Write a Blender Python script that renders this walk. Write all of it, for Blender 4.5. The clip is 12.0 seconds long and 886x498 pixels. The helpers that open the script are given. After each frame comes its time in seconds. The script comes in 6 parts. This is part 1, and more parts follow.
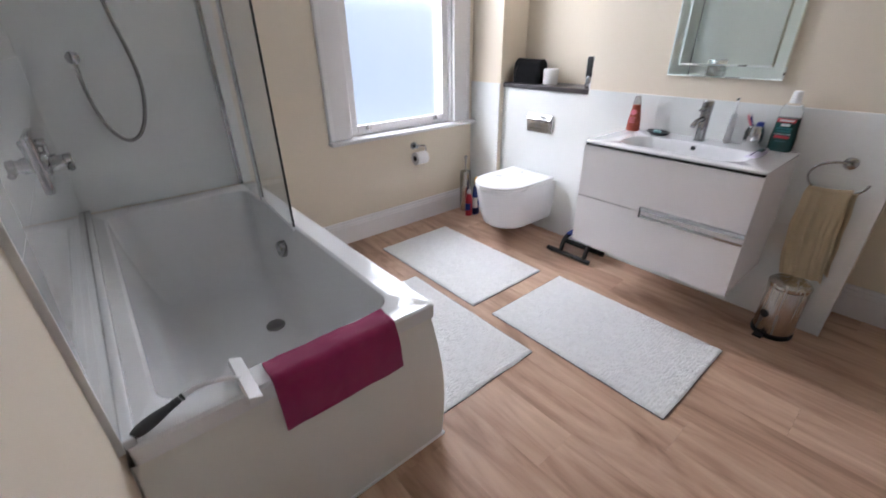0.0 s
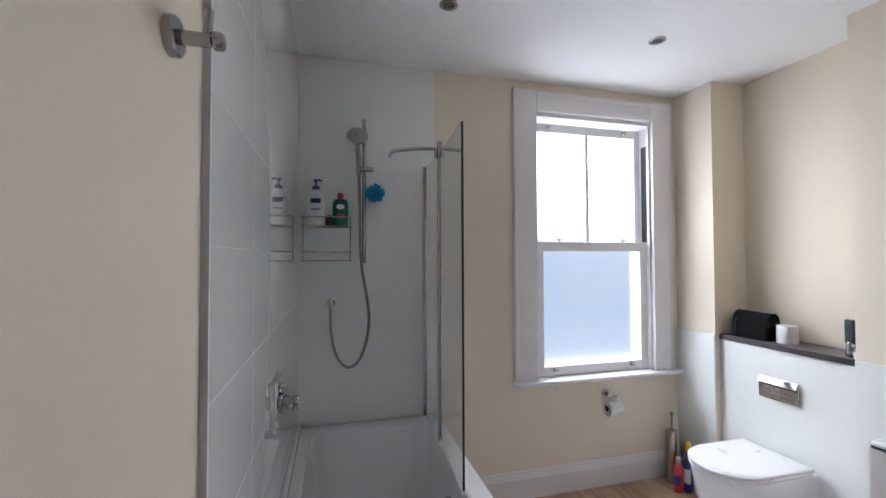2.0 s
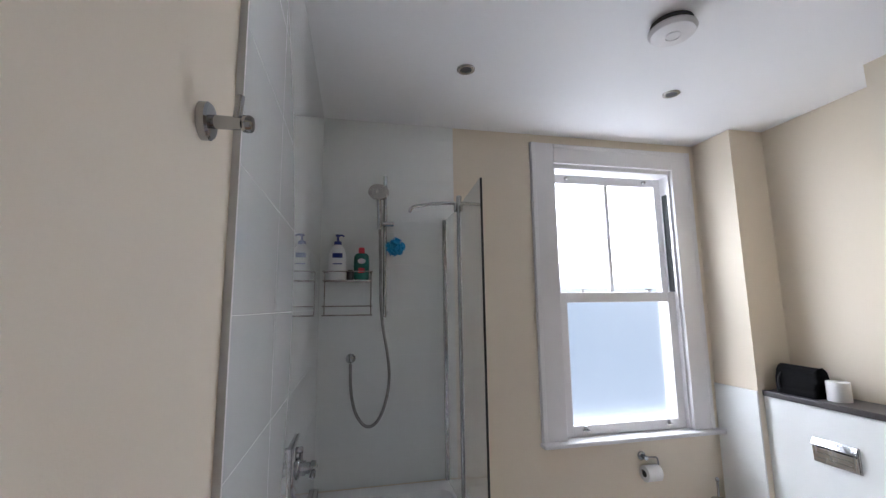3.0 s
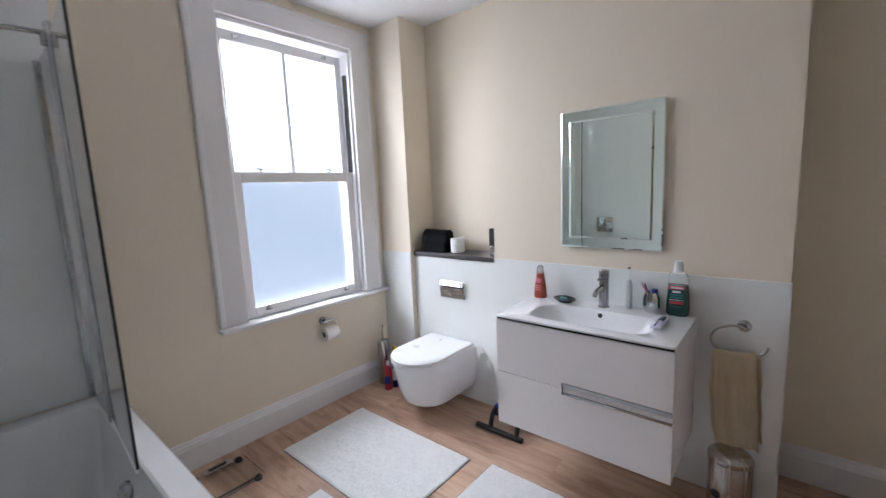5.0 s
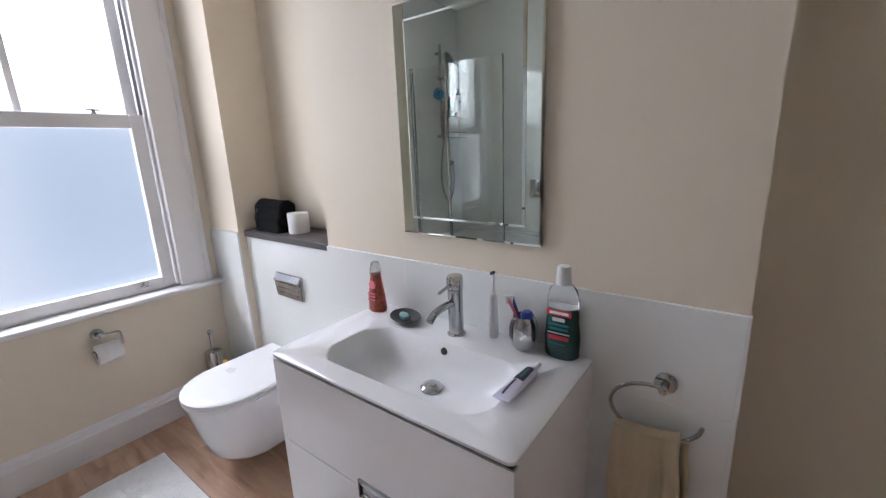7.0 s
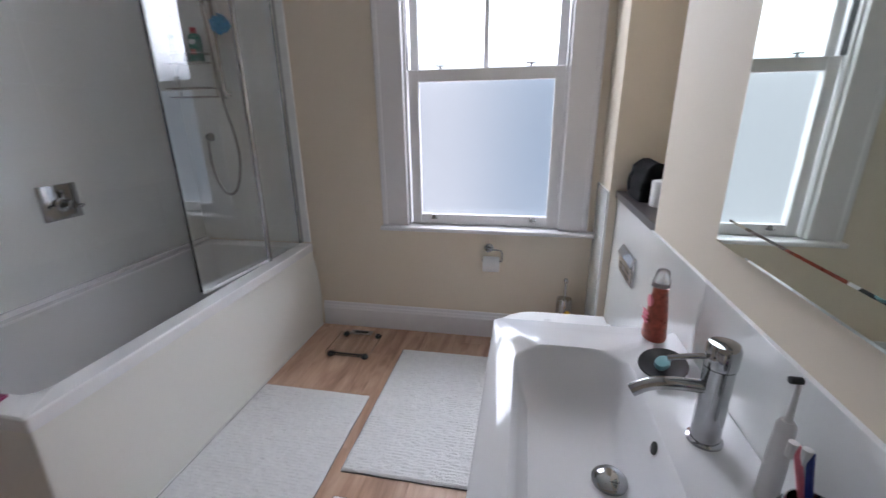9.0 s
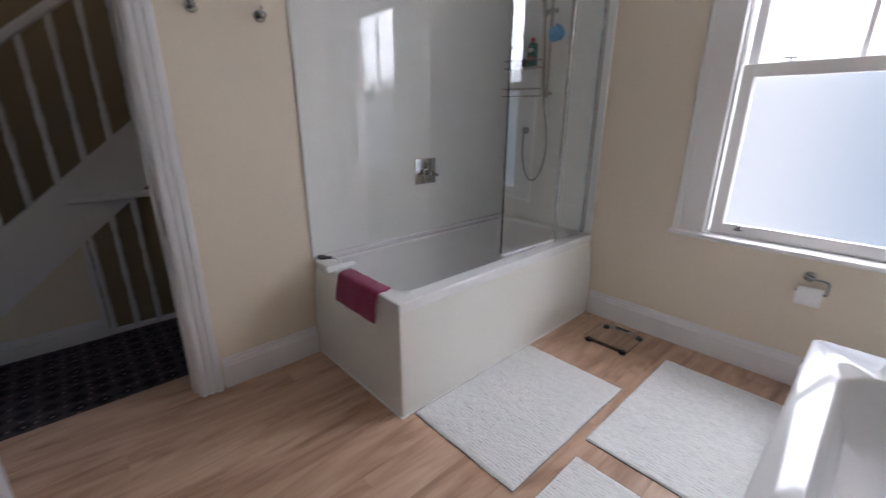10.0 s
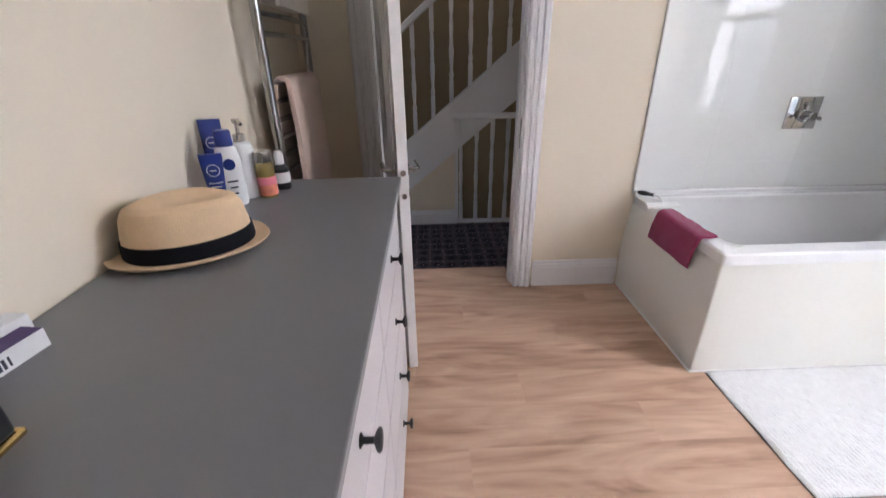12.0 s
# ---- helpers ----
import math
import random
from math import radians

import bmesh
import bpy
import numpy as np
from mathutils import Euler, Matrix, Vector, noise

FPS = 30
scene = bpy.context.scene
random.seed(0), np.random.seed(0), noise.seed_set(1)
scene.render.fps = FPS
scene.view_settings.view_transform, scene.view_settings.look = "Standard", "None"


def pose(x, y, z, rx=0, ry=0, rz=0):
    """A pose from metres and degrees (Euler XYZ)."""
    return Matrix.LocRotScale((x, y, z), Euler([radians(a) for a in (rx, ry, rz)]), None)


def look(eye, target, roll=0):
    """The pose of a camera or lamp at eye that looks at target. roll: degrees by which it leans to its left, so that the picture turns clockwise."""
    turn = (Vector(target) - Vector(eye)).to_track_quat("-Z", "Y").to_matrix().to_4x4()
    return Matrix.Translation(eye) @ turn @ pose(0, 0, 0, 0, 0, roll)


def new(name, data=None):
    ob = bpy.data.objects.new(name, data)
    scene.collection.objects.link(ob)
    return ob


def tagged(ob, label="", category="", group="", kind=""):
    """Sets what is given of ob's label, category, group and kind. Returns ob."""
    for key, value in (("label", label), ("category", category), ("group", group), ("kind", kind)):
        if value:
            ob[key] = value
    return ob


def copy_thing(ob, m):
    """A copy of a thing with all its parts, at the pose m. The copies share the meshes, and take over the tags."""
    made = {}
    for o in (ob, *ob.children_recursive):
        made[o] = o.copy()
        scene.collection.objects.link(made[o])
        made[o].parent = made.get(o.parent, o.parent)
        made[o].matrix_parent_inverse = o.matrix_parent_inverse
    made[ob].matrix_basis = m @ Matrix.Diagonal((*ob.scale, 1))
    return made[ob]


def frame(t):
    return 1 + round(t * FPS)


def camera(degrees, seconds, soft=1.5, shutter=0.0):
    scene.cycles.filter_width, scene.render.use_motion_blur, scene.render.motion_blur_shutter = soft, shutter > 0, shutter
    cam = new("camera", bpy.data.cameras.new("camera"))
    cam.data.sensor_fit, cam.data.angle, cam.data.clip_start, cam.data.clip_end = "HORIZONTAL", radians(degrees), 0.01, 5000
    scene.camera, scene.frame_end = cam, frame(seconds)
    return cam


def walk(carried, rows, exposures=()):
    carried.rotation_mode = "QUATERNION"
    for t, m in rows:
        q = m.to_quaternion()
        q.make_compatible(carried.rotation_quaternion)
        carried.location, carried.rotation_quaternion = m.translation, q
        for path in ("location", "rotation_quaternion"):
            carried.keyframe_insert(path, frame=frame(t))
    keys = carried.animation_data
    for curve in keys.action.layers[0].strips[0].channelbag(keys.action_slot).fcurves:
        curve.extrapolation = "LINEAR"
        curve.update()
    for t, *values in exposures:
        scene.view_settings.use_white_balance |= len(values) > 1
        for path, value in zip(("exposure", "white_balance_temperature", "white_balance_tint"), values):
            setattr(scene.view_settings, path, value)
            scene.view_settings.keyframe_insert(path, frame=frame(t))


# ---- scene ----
cam = camera(94.1, 12.0, soft=1.35, shutter=0.2)
PATH = [
    (0, (-0.232, 0.199, 1.326), (0.903, 1.572, 0.419), -0.9),
    (0.5, (-0.223, 0.296, 1.24), (0.619, 1.696, 0.088), 1.2),
    (1, (-0.215, 0.377, 1.28), (0.557, 1.941, 0.302), 2.0),
    (1.5, (-0.195, 0.364, 1.439), (0.473, 2.203, 1.023), 0.0),
    (2, (-0.179, 0.303, 1.523), (0.331, 2.236, 1.571), -0.2),
    (2.5, (-0.176, 0.289, 1.545), (0.24, 2.229, 1.796), -0.3),
    (2.7, (-0.178, 0.299, 1.557), (0.218, 2.238, 1.843), -0.6),
    (4.3, (-0.125, 0.327, 1.536), (0.915, 2.035, 1.511), -2.5),
    (4.5, (-0.092, 0.304, 1.497), (1.125, 1.888, 1.39), -2.3),
    (5, (0.037, 0.279, 1.469), (1.545, 1.564, 1.192), -2.5),
    (5.5, (0.298, 0.259, 1.455), (1.923, 1.369, 1.099), -2.7),
    (6, (0.566, 0.295, 1.423), (2.236, 1.315, 1.009), -2.7),
    (6.5, (0.853, 0.314, 1.435), (2.51, 1.341, 0.987), -2.6),
    (6.7, (0.978, 0.287, 1.426), (2.604, 1.357, 0.967), -2.5),
    (8.3, (1.686, 0.35, 1.397), (2.284, 2.162, 0.796), -1.0),
    (8.5, (1.754, 0.357, 1.392), (2.08, 2.228, 0.766), -0.7),
    (9, (1.787, 0.33, 1.399), (1.42, 2.194, 0.775), -0.8),
    (9.5, (1.76, 0.217, 1.391), (0.855, 1.887, 0.764), -0.3),
    (10, (1.765, 0.072, 1.379), (0.368, 1.364, 0.763), 0.2),
    (10.5, (1.771, -0.069, 1.407), (-0.017, 0.601, 0.812), -0.6),
    (11, (1.842, -0.12, 1.4), (-0.029, 0.088, 0.726), -1.2),
    (11.5, (1.88, -0.138, 1.328), (0.107, -0.079, 0.403), -0.7),
    (11.8, (1.88, -0.137, 1.327), (0.105, -0.079, 0.35), -0.9),
    (12, (1.875, -0.135, 1.335), (0.067, -0.078, 0.482), -0.9),
]
EXPOSURES = [
    (0.0, 0.4, 6010, 13), (0.5, 0.43, 6010, 13), (1.0, 0.28, 5980, 13), (1.5, 0.05, 5930, 11), (2.0, 0.11, 5900, 11), (2.5, 0.11, 5900, 11),
    (4.5, 0.14, 5850, 11), (5.5, 0.10, 5930, 13), (6.5, 0.08, 5990, 14), (8.5, -0.22, 5950, 14), (9.0, -0.29, 5910, 13), (9.5, -0.22, 5920, 13),
    (10.0, -0.02, 6060, 14), (10.5, 0.92, 6110, 14), (11.0, 0.97, 6100, 14), (12.0, 1.02, 6080, 14),
]
walk(cam, [(t, look(eye, target, roll)) for t, eye, target, roll in PATH], EXPOSURES)

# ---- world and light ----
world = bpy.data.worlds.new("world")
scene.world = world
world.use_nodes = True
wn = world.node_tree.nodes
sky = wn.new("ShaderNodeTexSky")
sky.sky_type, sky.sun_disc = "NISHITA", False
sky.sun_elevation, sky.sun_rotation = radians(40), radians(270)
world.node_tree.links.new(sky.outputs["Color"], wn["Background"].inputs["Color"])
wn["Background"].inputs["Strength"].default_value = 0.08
scene.view_settings.exposure = 0.0
# added low western sun: warms the landing, entering only by an assumed stair skylight
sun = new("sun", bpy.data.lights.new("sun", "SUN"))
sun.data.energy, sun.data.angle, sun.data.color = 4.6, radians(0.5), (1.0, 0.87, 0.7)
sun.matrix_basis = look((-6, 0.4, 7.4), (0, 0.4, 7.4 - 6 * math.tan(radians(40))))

# ---- materials ----
def nodes_of(name):
    m = bpy.data.materials.new(name)
    m.use_nodes = True
    nt = m.node_tree
    return m, nt, nt.nodes["Principled BSDF"]


def rgb(c):
    return (c[0], c[1], c[2], 1.0)


def surf(name, c, rough=0.5, metal=0.0, var=0.06, scale=6.0, fine=120.0, bump=0.05, stretch=(1, 1, 1), rvar=0.08, coat=0.0, sheen=0.0):
    """Principled surface with a broad and a fine variation of colour, roughness and relief."""
    m, nt, b = nodes_of(name)
    n, l = nt.nodes, nt.links
    co = n.new("ShaderNodeTexCoord")
    mp = n.new("ShaderNodeMapping")
    mp.inputs["Scale"].default_value = stretch
    l.new(co.outputs["Object"], mp.inputs["Vector"])
    n1, n2 = n.new("ShaderNodeTexNoise"), n.new("ShaderNodeTexNoise")
    n1.inputs["Scale"].default_value, n1.inputs["Detail"].default_value = scale, 4
    n2.inputs["Scale"].default_value, n2.inputs["Detail"].default_value = fine, 3
    l.new(mp.outputs["Vector"], n1.inputs["Vector"])
    l.new(mp.outputs["Vector"], n2.inputs["Vector"])
    mix = n.new("ShaderNodeMix")
    mix.data_type = "RGBA"
    mix.inputs["A"].default_value = rgb([max(0, v * (1 - var)) for v in c])
    mix.inputs["B"].default_value = rgb([min(1, v * (1 + var)) for v in c])
    add = n.new("ShaderNodeMath")
    add.operation = "MULTIPLY_ADD"
    add.inputs[1].default_value = 0.35
    l.new(n2.outputs["Fac"], add.inputs[0])
    l.new(n1.outputs["Fac"], add.inputs[2])
    sub = n.new("ShaderNodeMath")
    sub.operation = "SUBTRACT"
    sub.inputs[1].default_value = 0.17
    l.new(add.outputs[0], sub.inputs[0])
    l.new(sub.outputs[0], mix.inputs["Factor"])
    l.new(mix.outputs["Result"], b.inputs["Base Color"])
    mr = n.new("ShaderNodeMapRange")
    mr.inputs["To Min"].default_value, mr.inputs["To Max"].default_value = max(0.02, rough - rvar), min(1, rough + rvar)
    l.new(n1.outputs["Fac"], mr.inputs["Value"])
    l.new(mr.outputs["Result"], b.inputs["Roughness"])
    b.inputs["Metallic"].default_value = metal
    b.inputs["Coat Weight"].default_value = coat
    b.inputs["Sheen Weight"].default_value = sheen
    if bump:
        bp = n.new("ShaderNodeBump")
        bp.inputs["Strength"].default_value, bp.inputs["Distance"].default_value = bump, 0.004
        l.new(n2.outputs["Fac"], bp.inputs["Height"])
        l.new(bp.outputs["Normal"], b.inputs["Normal"])
    return m


PAINT = surf("cream_wall_paint", (0.778, 0.693, 0.56), 0.7, var=0.025, scale=1.6, fine=260, bump=0.06)
# Darkened cream for the landing walls: their dim light is in the colour.
DIMHALL = surf("hall_wall_dimmed", (0.31, 0.245, 0.15), 0.75, var=0.05, scale=2, fine=200, bump=0.08)
CEILPAINT = surf("white_ceiling_paint", (0.88, 0.88, 0.885), 0.6, var=0.02, scale=1.2, fine=200, bump=0.05)
GLOSS = surf("white_satin_paint", (0.8, 0.785, 0.785), 0.34, var=0.015, scale=3, fine=60, bump=0.012)
TILE = surf("glossy_wall_panel", (0.85, 0.868, 0.848), 0.022, var=0.012, scale=2, fine=40, bump=0.0, rvar=0.008)
TILE.node_tree.nodes["Principled BSDF"].inputs["IOR"].default_value = 1.5
for key, val in (("Coat Weight", 1.0), ("Coat Roughness", 0.008), ("Coat IOR", 1.55)):
    TILE.node_tree.nodes["Principled BSDF"].inputs[key].default_value = val
SUBFLOOR = surf("brown_underlay", (0.2, 0.12, 0.08), 0.9, var=0.1, scale=20)
GROUT = surf("grout", (0.84, 0.84, 0.83), 0.8, var=0.05, scale=20)
ACRYLIC = surf("white_bath_acrylic", (0.85, 0.85, 0.85), 0.14, var=0.012, scale=3, fine=30, bump=0.0, rvar=0.04, coat=0.3)
PANELM = surf("bath_panel_plastic", (0.79, 0.78, 0.725), 0.34, var=0.015, scale=3, fine=60, bump=0.02, rvar=0.01)
CERAMIC = surf("white_ceramic", (0.84, 0.84, 0.85), 0.07, var=0.01, scale=4, fine=40, bump=0.0, rvar=0.02, coat=0.4)
LACQUER = surf("white_gloss_lacquer", (0.89, 0.86, 0.86), 0.12, var=0.012, scale=2, fine=60, bump=0.01, rvar=0.04)
CHROME = surf("chrome", (0.42, 0.425, 0.43), 0.07, 1.0, var=0.03, scale=8, bump=0.0, rvar=0.04)
STEEL = surf("brushed_steel", (0.5, 0.47, 0.44), 0.26, 1.0, var=0.08, scale=12, fine=90, bump=0.03, stretch=(6, 6, 0.4))
PALETEAL = surf("pale_teal_soap", (0.17, 0.35, 0.37), 0.3, var=0.1, scale=20, bump=0.0)
MUGM = surf("polished_steel", (0.56, 0.555, 0.555), 0.06, 1.0, var=0.04, scale=12, bump=0.0, rvar=0.02)
HOSE = surf("flexible_hose_steel", (0.27, 0.265, 0.26), 0.3, 1.0, var=0.1, scale=40, bump=0.0)
BLACK = surf("black_plastic", (0.015, 0.015, 0.016), 0.4, var=0.2, scale=20)
BLACKCLOTH = surf("black_nylon", (0.006, 0.006, 0.0065), 0.9, var=0.3, scale=30, fine=400, bump=0.3)
SLATE = surf("dark_shelf_laminate", (0.055, 0.048, 0.048), 0.32, var=0.12, scale=6, fine=150, bump=0.04)
GREYTOP = surf("grey_laminate", (0.165, 0.165, 0.17), 0.33, var=0.05, scale=5, fine=300, bump=0.05, rvar=0.05)
DRAWERM = surf("pale_grey_lacquer", (0.6, 0.57, 0.58), 0.38, var=0.03, scale=4, bump=0.03)
MATW = surf("white_cotton_chenille", (0.815, 0.815, 0.81), 0.95, var=0.1, scale=45, fine=210, bump=1.0, sheen=0.3)
MATEDGE = surf("mat_edge", (0.2, 0.19, 0.19), 0.9, var=0.1, scale=40, bump=0.4)
PINK = surf("magenta_terry", (0.32, 0.022, 0.105), 0.95, var=0.18, scale=22, fine=420, bump=0.9, sheen=0.35)
BEIGE = surf("beige_terry", (0.66, 0.54, 0.36), 0.95, var=0.08, scale=14, fine=380, bump=0.7, sheen=0.3)
BLUSH = surf("blush_terry", (0.66, 0.5, 0.42), 0.95, var=0.06, scale=12, fine=380, bump=0.7, sheen=0.3)
IVORY = surf("ivory_terry", (0.76, 0.7, 0.6), 0.95, var=0.06, scale=12, fine=380, bump=0.7, sheen=0.3)
PAPER = surf("tissue_paper", (0.82, 0.81, 0.8), 0.95, var=0.03, scale=20, fine=300, bump=0.3)
WHITEP = surf("white_plastic", (0.8, 0.8, 0.8), 0.3, var=0.02, scale=8, bump=0.0)
BLUEP = surf("navy_blue_plastic", (0.015, 0.035, 0.22), 0.3, var=0.1, scale=10, bump=0.0)
SKYBLUE = surf("turquoise_netting", (0.01, 0.3, 0.62), 0.8, var=0.25, scale=40, bump=0.4)
GREENP = surf("teal_green_plastic", (0.01, 0.13, 0.1), 0.22, var=0.1, scale=10, bump=0.0)
DEEPGREEN = surf("deep_green_plastic", (0.006, 0.05, 0.045), 0.2, var=0.1, scale=10, bump=0.0)
REDP = surf("red_plastic", (0.5, 0.03, 0.05), 0.35, var=0.1, scale=10, bump=0.0)
TEALINK = surf("teal_print", (0.015, 0.15, 0.16), 0.4, var=0.1, scale=20, bump=0.0)
PINKP = surf("pink_plastic", (0.72, 0.2, 0.26), 0.35, var=0.1, scale=10, bump=0.0)
ORANGEL = surf("orange_pink_label", (0.75, 0.24, 0.16), 0.5, var=0.4, scale=45, bump=0.0)
CORAL = surf("coral_printed_plastic", (0.36, 0.075, 0.045), 0.3, var=0.75, scale=85, fine=110, bump=0.0)
YELLOWP = surf("yellow_plastic", (0.75, 0.42, 0.02), 0.35, var=0.08, scale=10, bump=0.0)
AMBER = surf("amber_glass", (0.2, 0.15, 0.05), 0.1, var=0.1, scale=10, bump=0.0)
PURPLE = surf("purple_card", (0.06, 0.03, 0.13), 0.5, var=0.1, scale=10, bump=0.0)
GREYP = surf("dark_grey_rubber", (0.05, 0.052, 0.055), 0.5, var=0.1, scale=16, bump=0.05)
INK = surf("printed_ink", (0.03, 0.03, 0.05), 0.6, var=0.1, scale=16, bump=0.0)
GOLD = surf("brass", (0.7, 0.5, 0.2), 0.22, 1.0, var=0.08, scale=16, bump=0.0)
RIBBON = surf("black_grosgrain", (0.012, 0.012, 0.016), 0.8, var=0.2, scale=40, fine=500, bump=0.4)
PVCTRIM = surf("pale_edge_trim", (0.6, 0.585, 0.56), 0.35, var=0.05, scale=8, bump=0.02)
MISTCAP = surf("translucent_white_cap", (0.82, 0.8, 0.79), 0.25, var=0.03, scale=12, bump=0.0)
MISTCAP.node_tree.nodes["Principled BSDF"].inputs["Transmission Weight"].default_value = 0.85
PALELILAC = surf("pale_lilac_plastic", (0.66, 0.64, 0.78), 0.3, var=0.05, scale=14, bump=0.0)
SILICONE = surf("white_sealant", (0.82, 0.82, 0.8), 0.4, var=0.03, scale=30)
SEAL = surf("dark_seal_and_gap_shade", (0.02, 0.022, 0.022), 0.5, var=0.1, scale=30)


def straw_material():
    m = surf("woven_straw", (0.74, 0.53, 0.33), 0.75, var=0.12, scale=30, fine=200, bump=0.2)
    nt = m.node_tree
    n, l = nt.nodes, nt.links
    b = n["Principled BSDF"]
    co, w, bp = n.new("ShaderNodeTexCoord"), n.new("ShaderNodeTexVoronoi"), n.new("ShaderNodeBump")
    w.inputs["Scale"].default_value, w.inputs["Randomness"].default_value = 260, 0.35
    mp = n.new("ShaderNodeMapping")
    mp.inputs["Scale"].default_value = (1, 1, 1.6)
    l.new(co.outputs["Object"], mp.inputs["Vector"])
    l.new(mp.outputs["Vector"], w.inputs["Vector"])
    bp.inputs["Strength"].default_value, bp.inputs["Distance"].default_value = 0.5, 0.003
    bp.invert = True
    l.new(w.outputs["Distance"], bp.inputs["Height"])
    l.new(bp.outputs["Normal"], b.inputs["Normal"])
    return m


for dull in (BLACKCLOTH, RIBBON, MATW, PINK, BEIGE, BLUSH, IVORY):
    dull.node_tree.nodes["Principled BSDF"].inputs["Specular IOR Level"].default_value = 0.15
STRAW = straw_material()


def wood_material():
    """Pale oak vinyl plank: long grain along y, cathedral bands, and a tone of its own for each plank."""
    m, nt, b = nodes_of("oak_vinyl_plank")
    n, l = nt.nodes, nt.links
    co, info, comb = n.new("ShaderNodeTexCoord"), n.new("ShaderNodeObjectInfo"), n.new("ShaderNodeCombineXYZ")
    mul = n.new("ShaderNodeMath")
    mul.operation = "MULTIPLY"
    mul.inputs[1].default_value = 37.0
    l.new(info.outputs["Random"], mul.inputs[0])
    for k in range(3):
        l.new(mul.outputs[0], comb.inputs[k])
    add = n.new("ShaderNodeVectorMath")
    l.new(co.outputs["Object"], add.inputs[0])
    l.new(comb.outputs[0], add.inputs[1])
    def tex(scale, stretch, detail, distort):
        mp, t = n.new("ShaderNodeMapping"), n.new("ShaderNodeTexNoise")
        mp.inputs["Scale"].default_value = stretch
        l.new(add.outputs[0], mp.inputs["Vector"])
        t.inputs["Scale"].default_value, t.inputs["Detail"].default_value, t.inputs["Distortion"].default_value = scale, detail, distort
        l.new(mp.outputs["Vector"], t.inputs["Vector"])
        return t.outputs["Fac"]
    broad, grain, fine = tex(2.1, (3.0, 0.55, 1), 5, 2.3), tex(9, (3.0, 0.24, 1), 5, 1.5), tex(90, (3, 0.12, 1), 3, 0.2)
    ramp = n.new("ShaderNodeValToRGB")
    ramp.color_ramp.elements[0].position, ramp.color_ramp.elements[0].color = 0.31, rgb((0.25, 0.142, 0.088))
    ramp.color_ramp.elements[1].position, ramp.color_ramp.elements[1].color = 0.76, rgb((0.66, 0.455, 0.325))
    e = ramp.color_ramp.elements.new(0.53)
    e.color = rgb((0.5, 0.318, 0.215))
    s1, s2 = n.new("ShaderNodeMath"), n.new("ShaderNodeMath")
    s1.operation = s2.operation = "MULTIPLY_ADD"
    s1.inputs[1].default_value = 0.25
    l.new(grain, s1.inputs[0])
    s3 = n.new("ShaderNodeMath")
    s3.operation = "MULTIPLY"
    s3.inputs[1].default_value = 0.76
    l.new(broad, s3.inputs[0])
    l.new(s3.outputs[0], s1.inputs[2])
    s2.inputs[1].default_value = 0.07
    l.new(info.outputs["Random"], s2.inputs[0])
    s4 = n.new("ShaderNodeMath")
    s4.operation = "MULTIPLY_ADD"
    s4.inputs[1].default_value = 0.05
    l.new(fine, s4.inputs[0])
    l.new(s1.outputs[0], s4.inputs[2])
    l.new(s4.outputs[0], s2.inputs[2])
    l.new(s2.outputs[0], ramp.inputs["Fac"])
    l.new(ramp.outputs["Color"], b.inputs["Base Color"])
    mr = n.new("ShaderNodeMapRange")
    mr.inputs["To Min"].default_value, mr.inputs["To Max"].default_value = 0.36, 0.52
    l.new(grain, mr.inputs["Value"])
    l.new(mr.outputs["Result"], b.inputs["Roughness"])
    bp = n.new("ShaderNodeBump")
    bp.inputs["Strength"].default_value, bp.inputs["Distance"].default_value = 0.12, 0.002
    l.new(fine, bp.inputs["Height"])
    l.new(bp.outputs["Normal"], b.inputs["Normal"])
    return m


WOOD = wood_material()


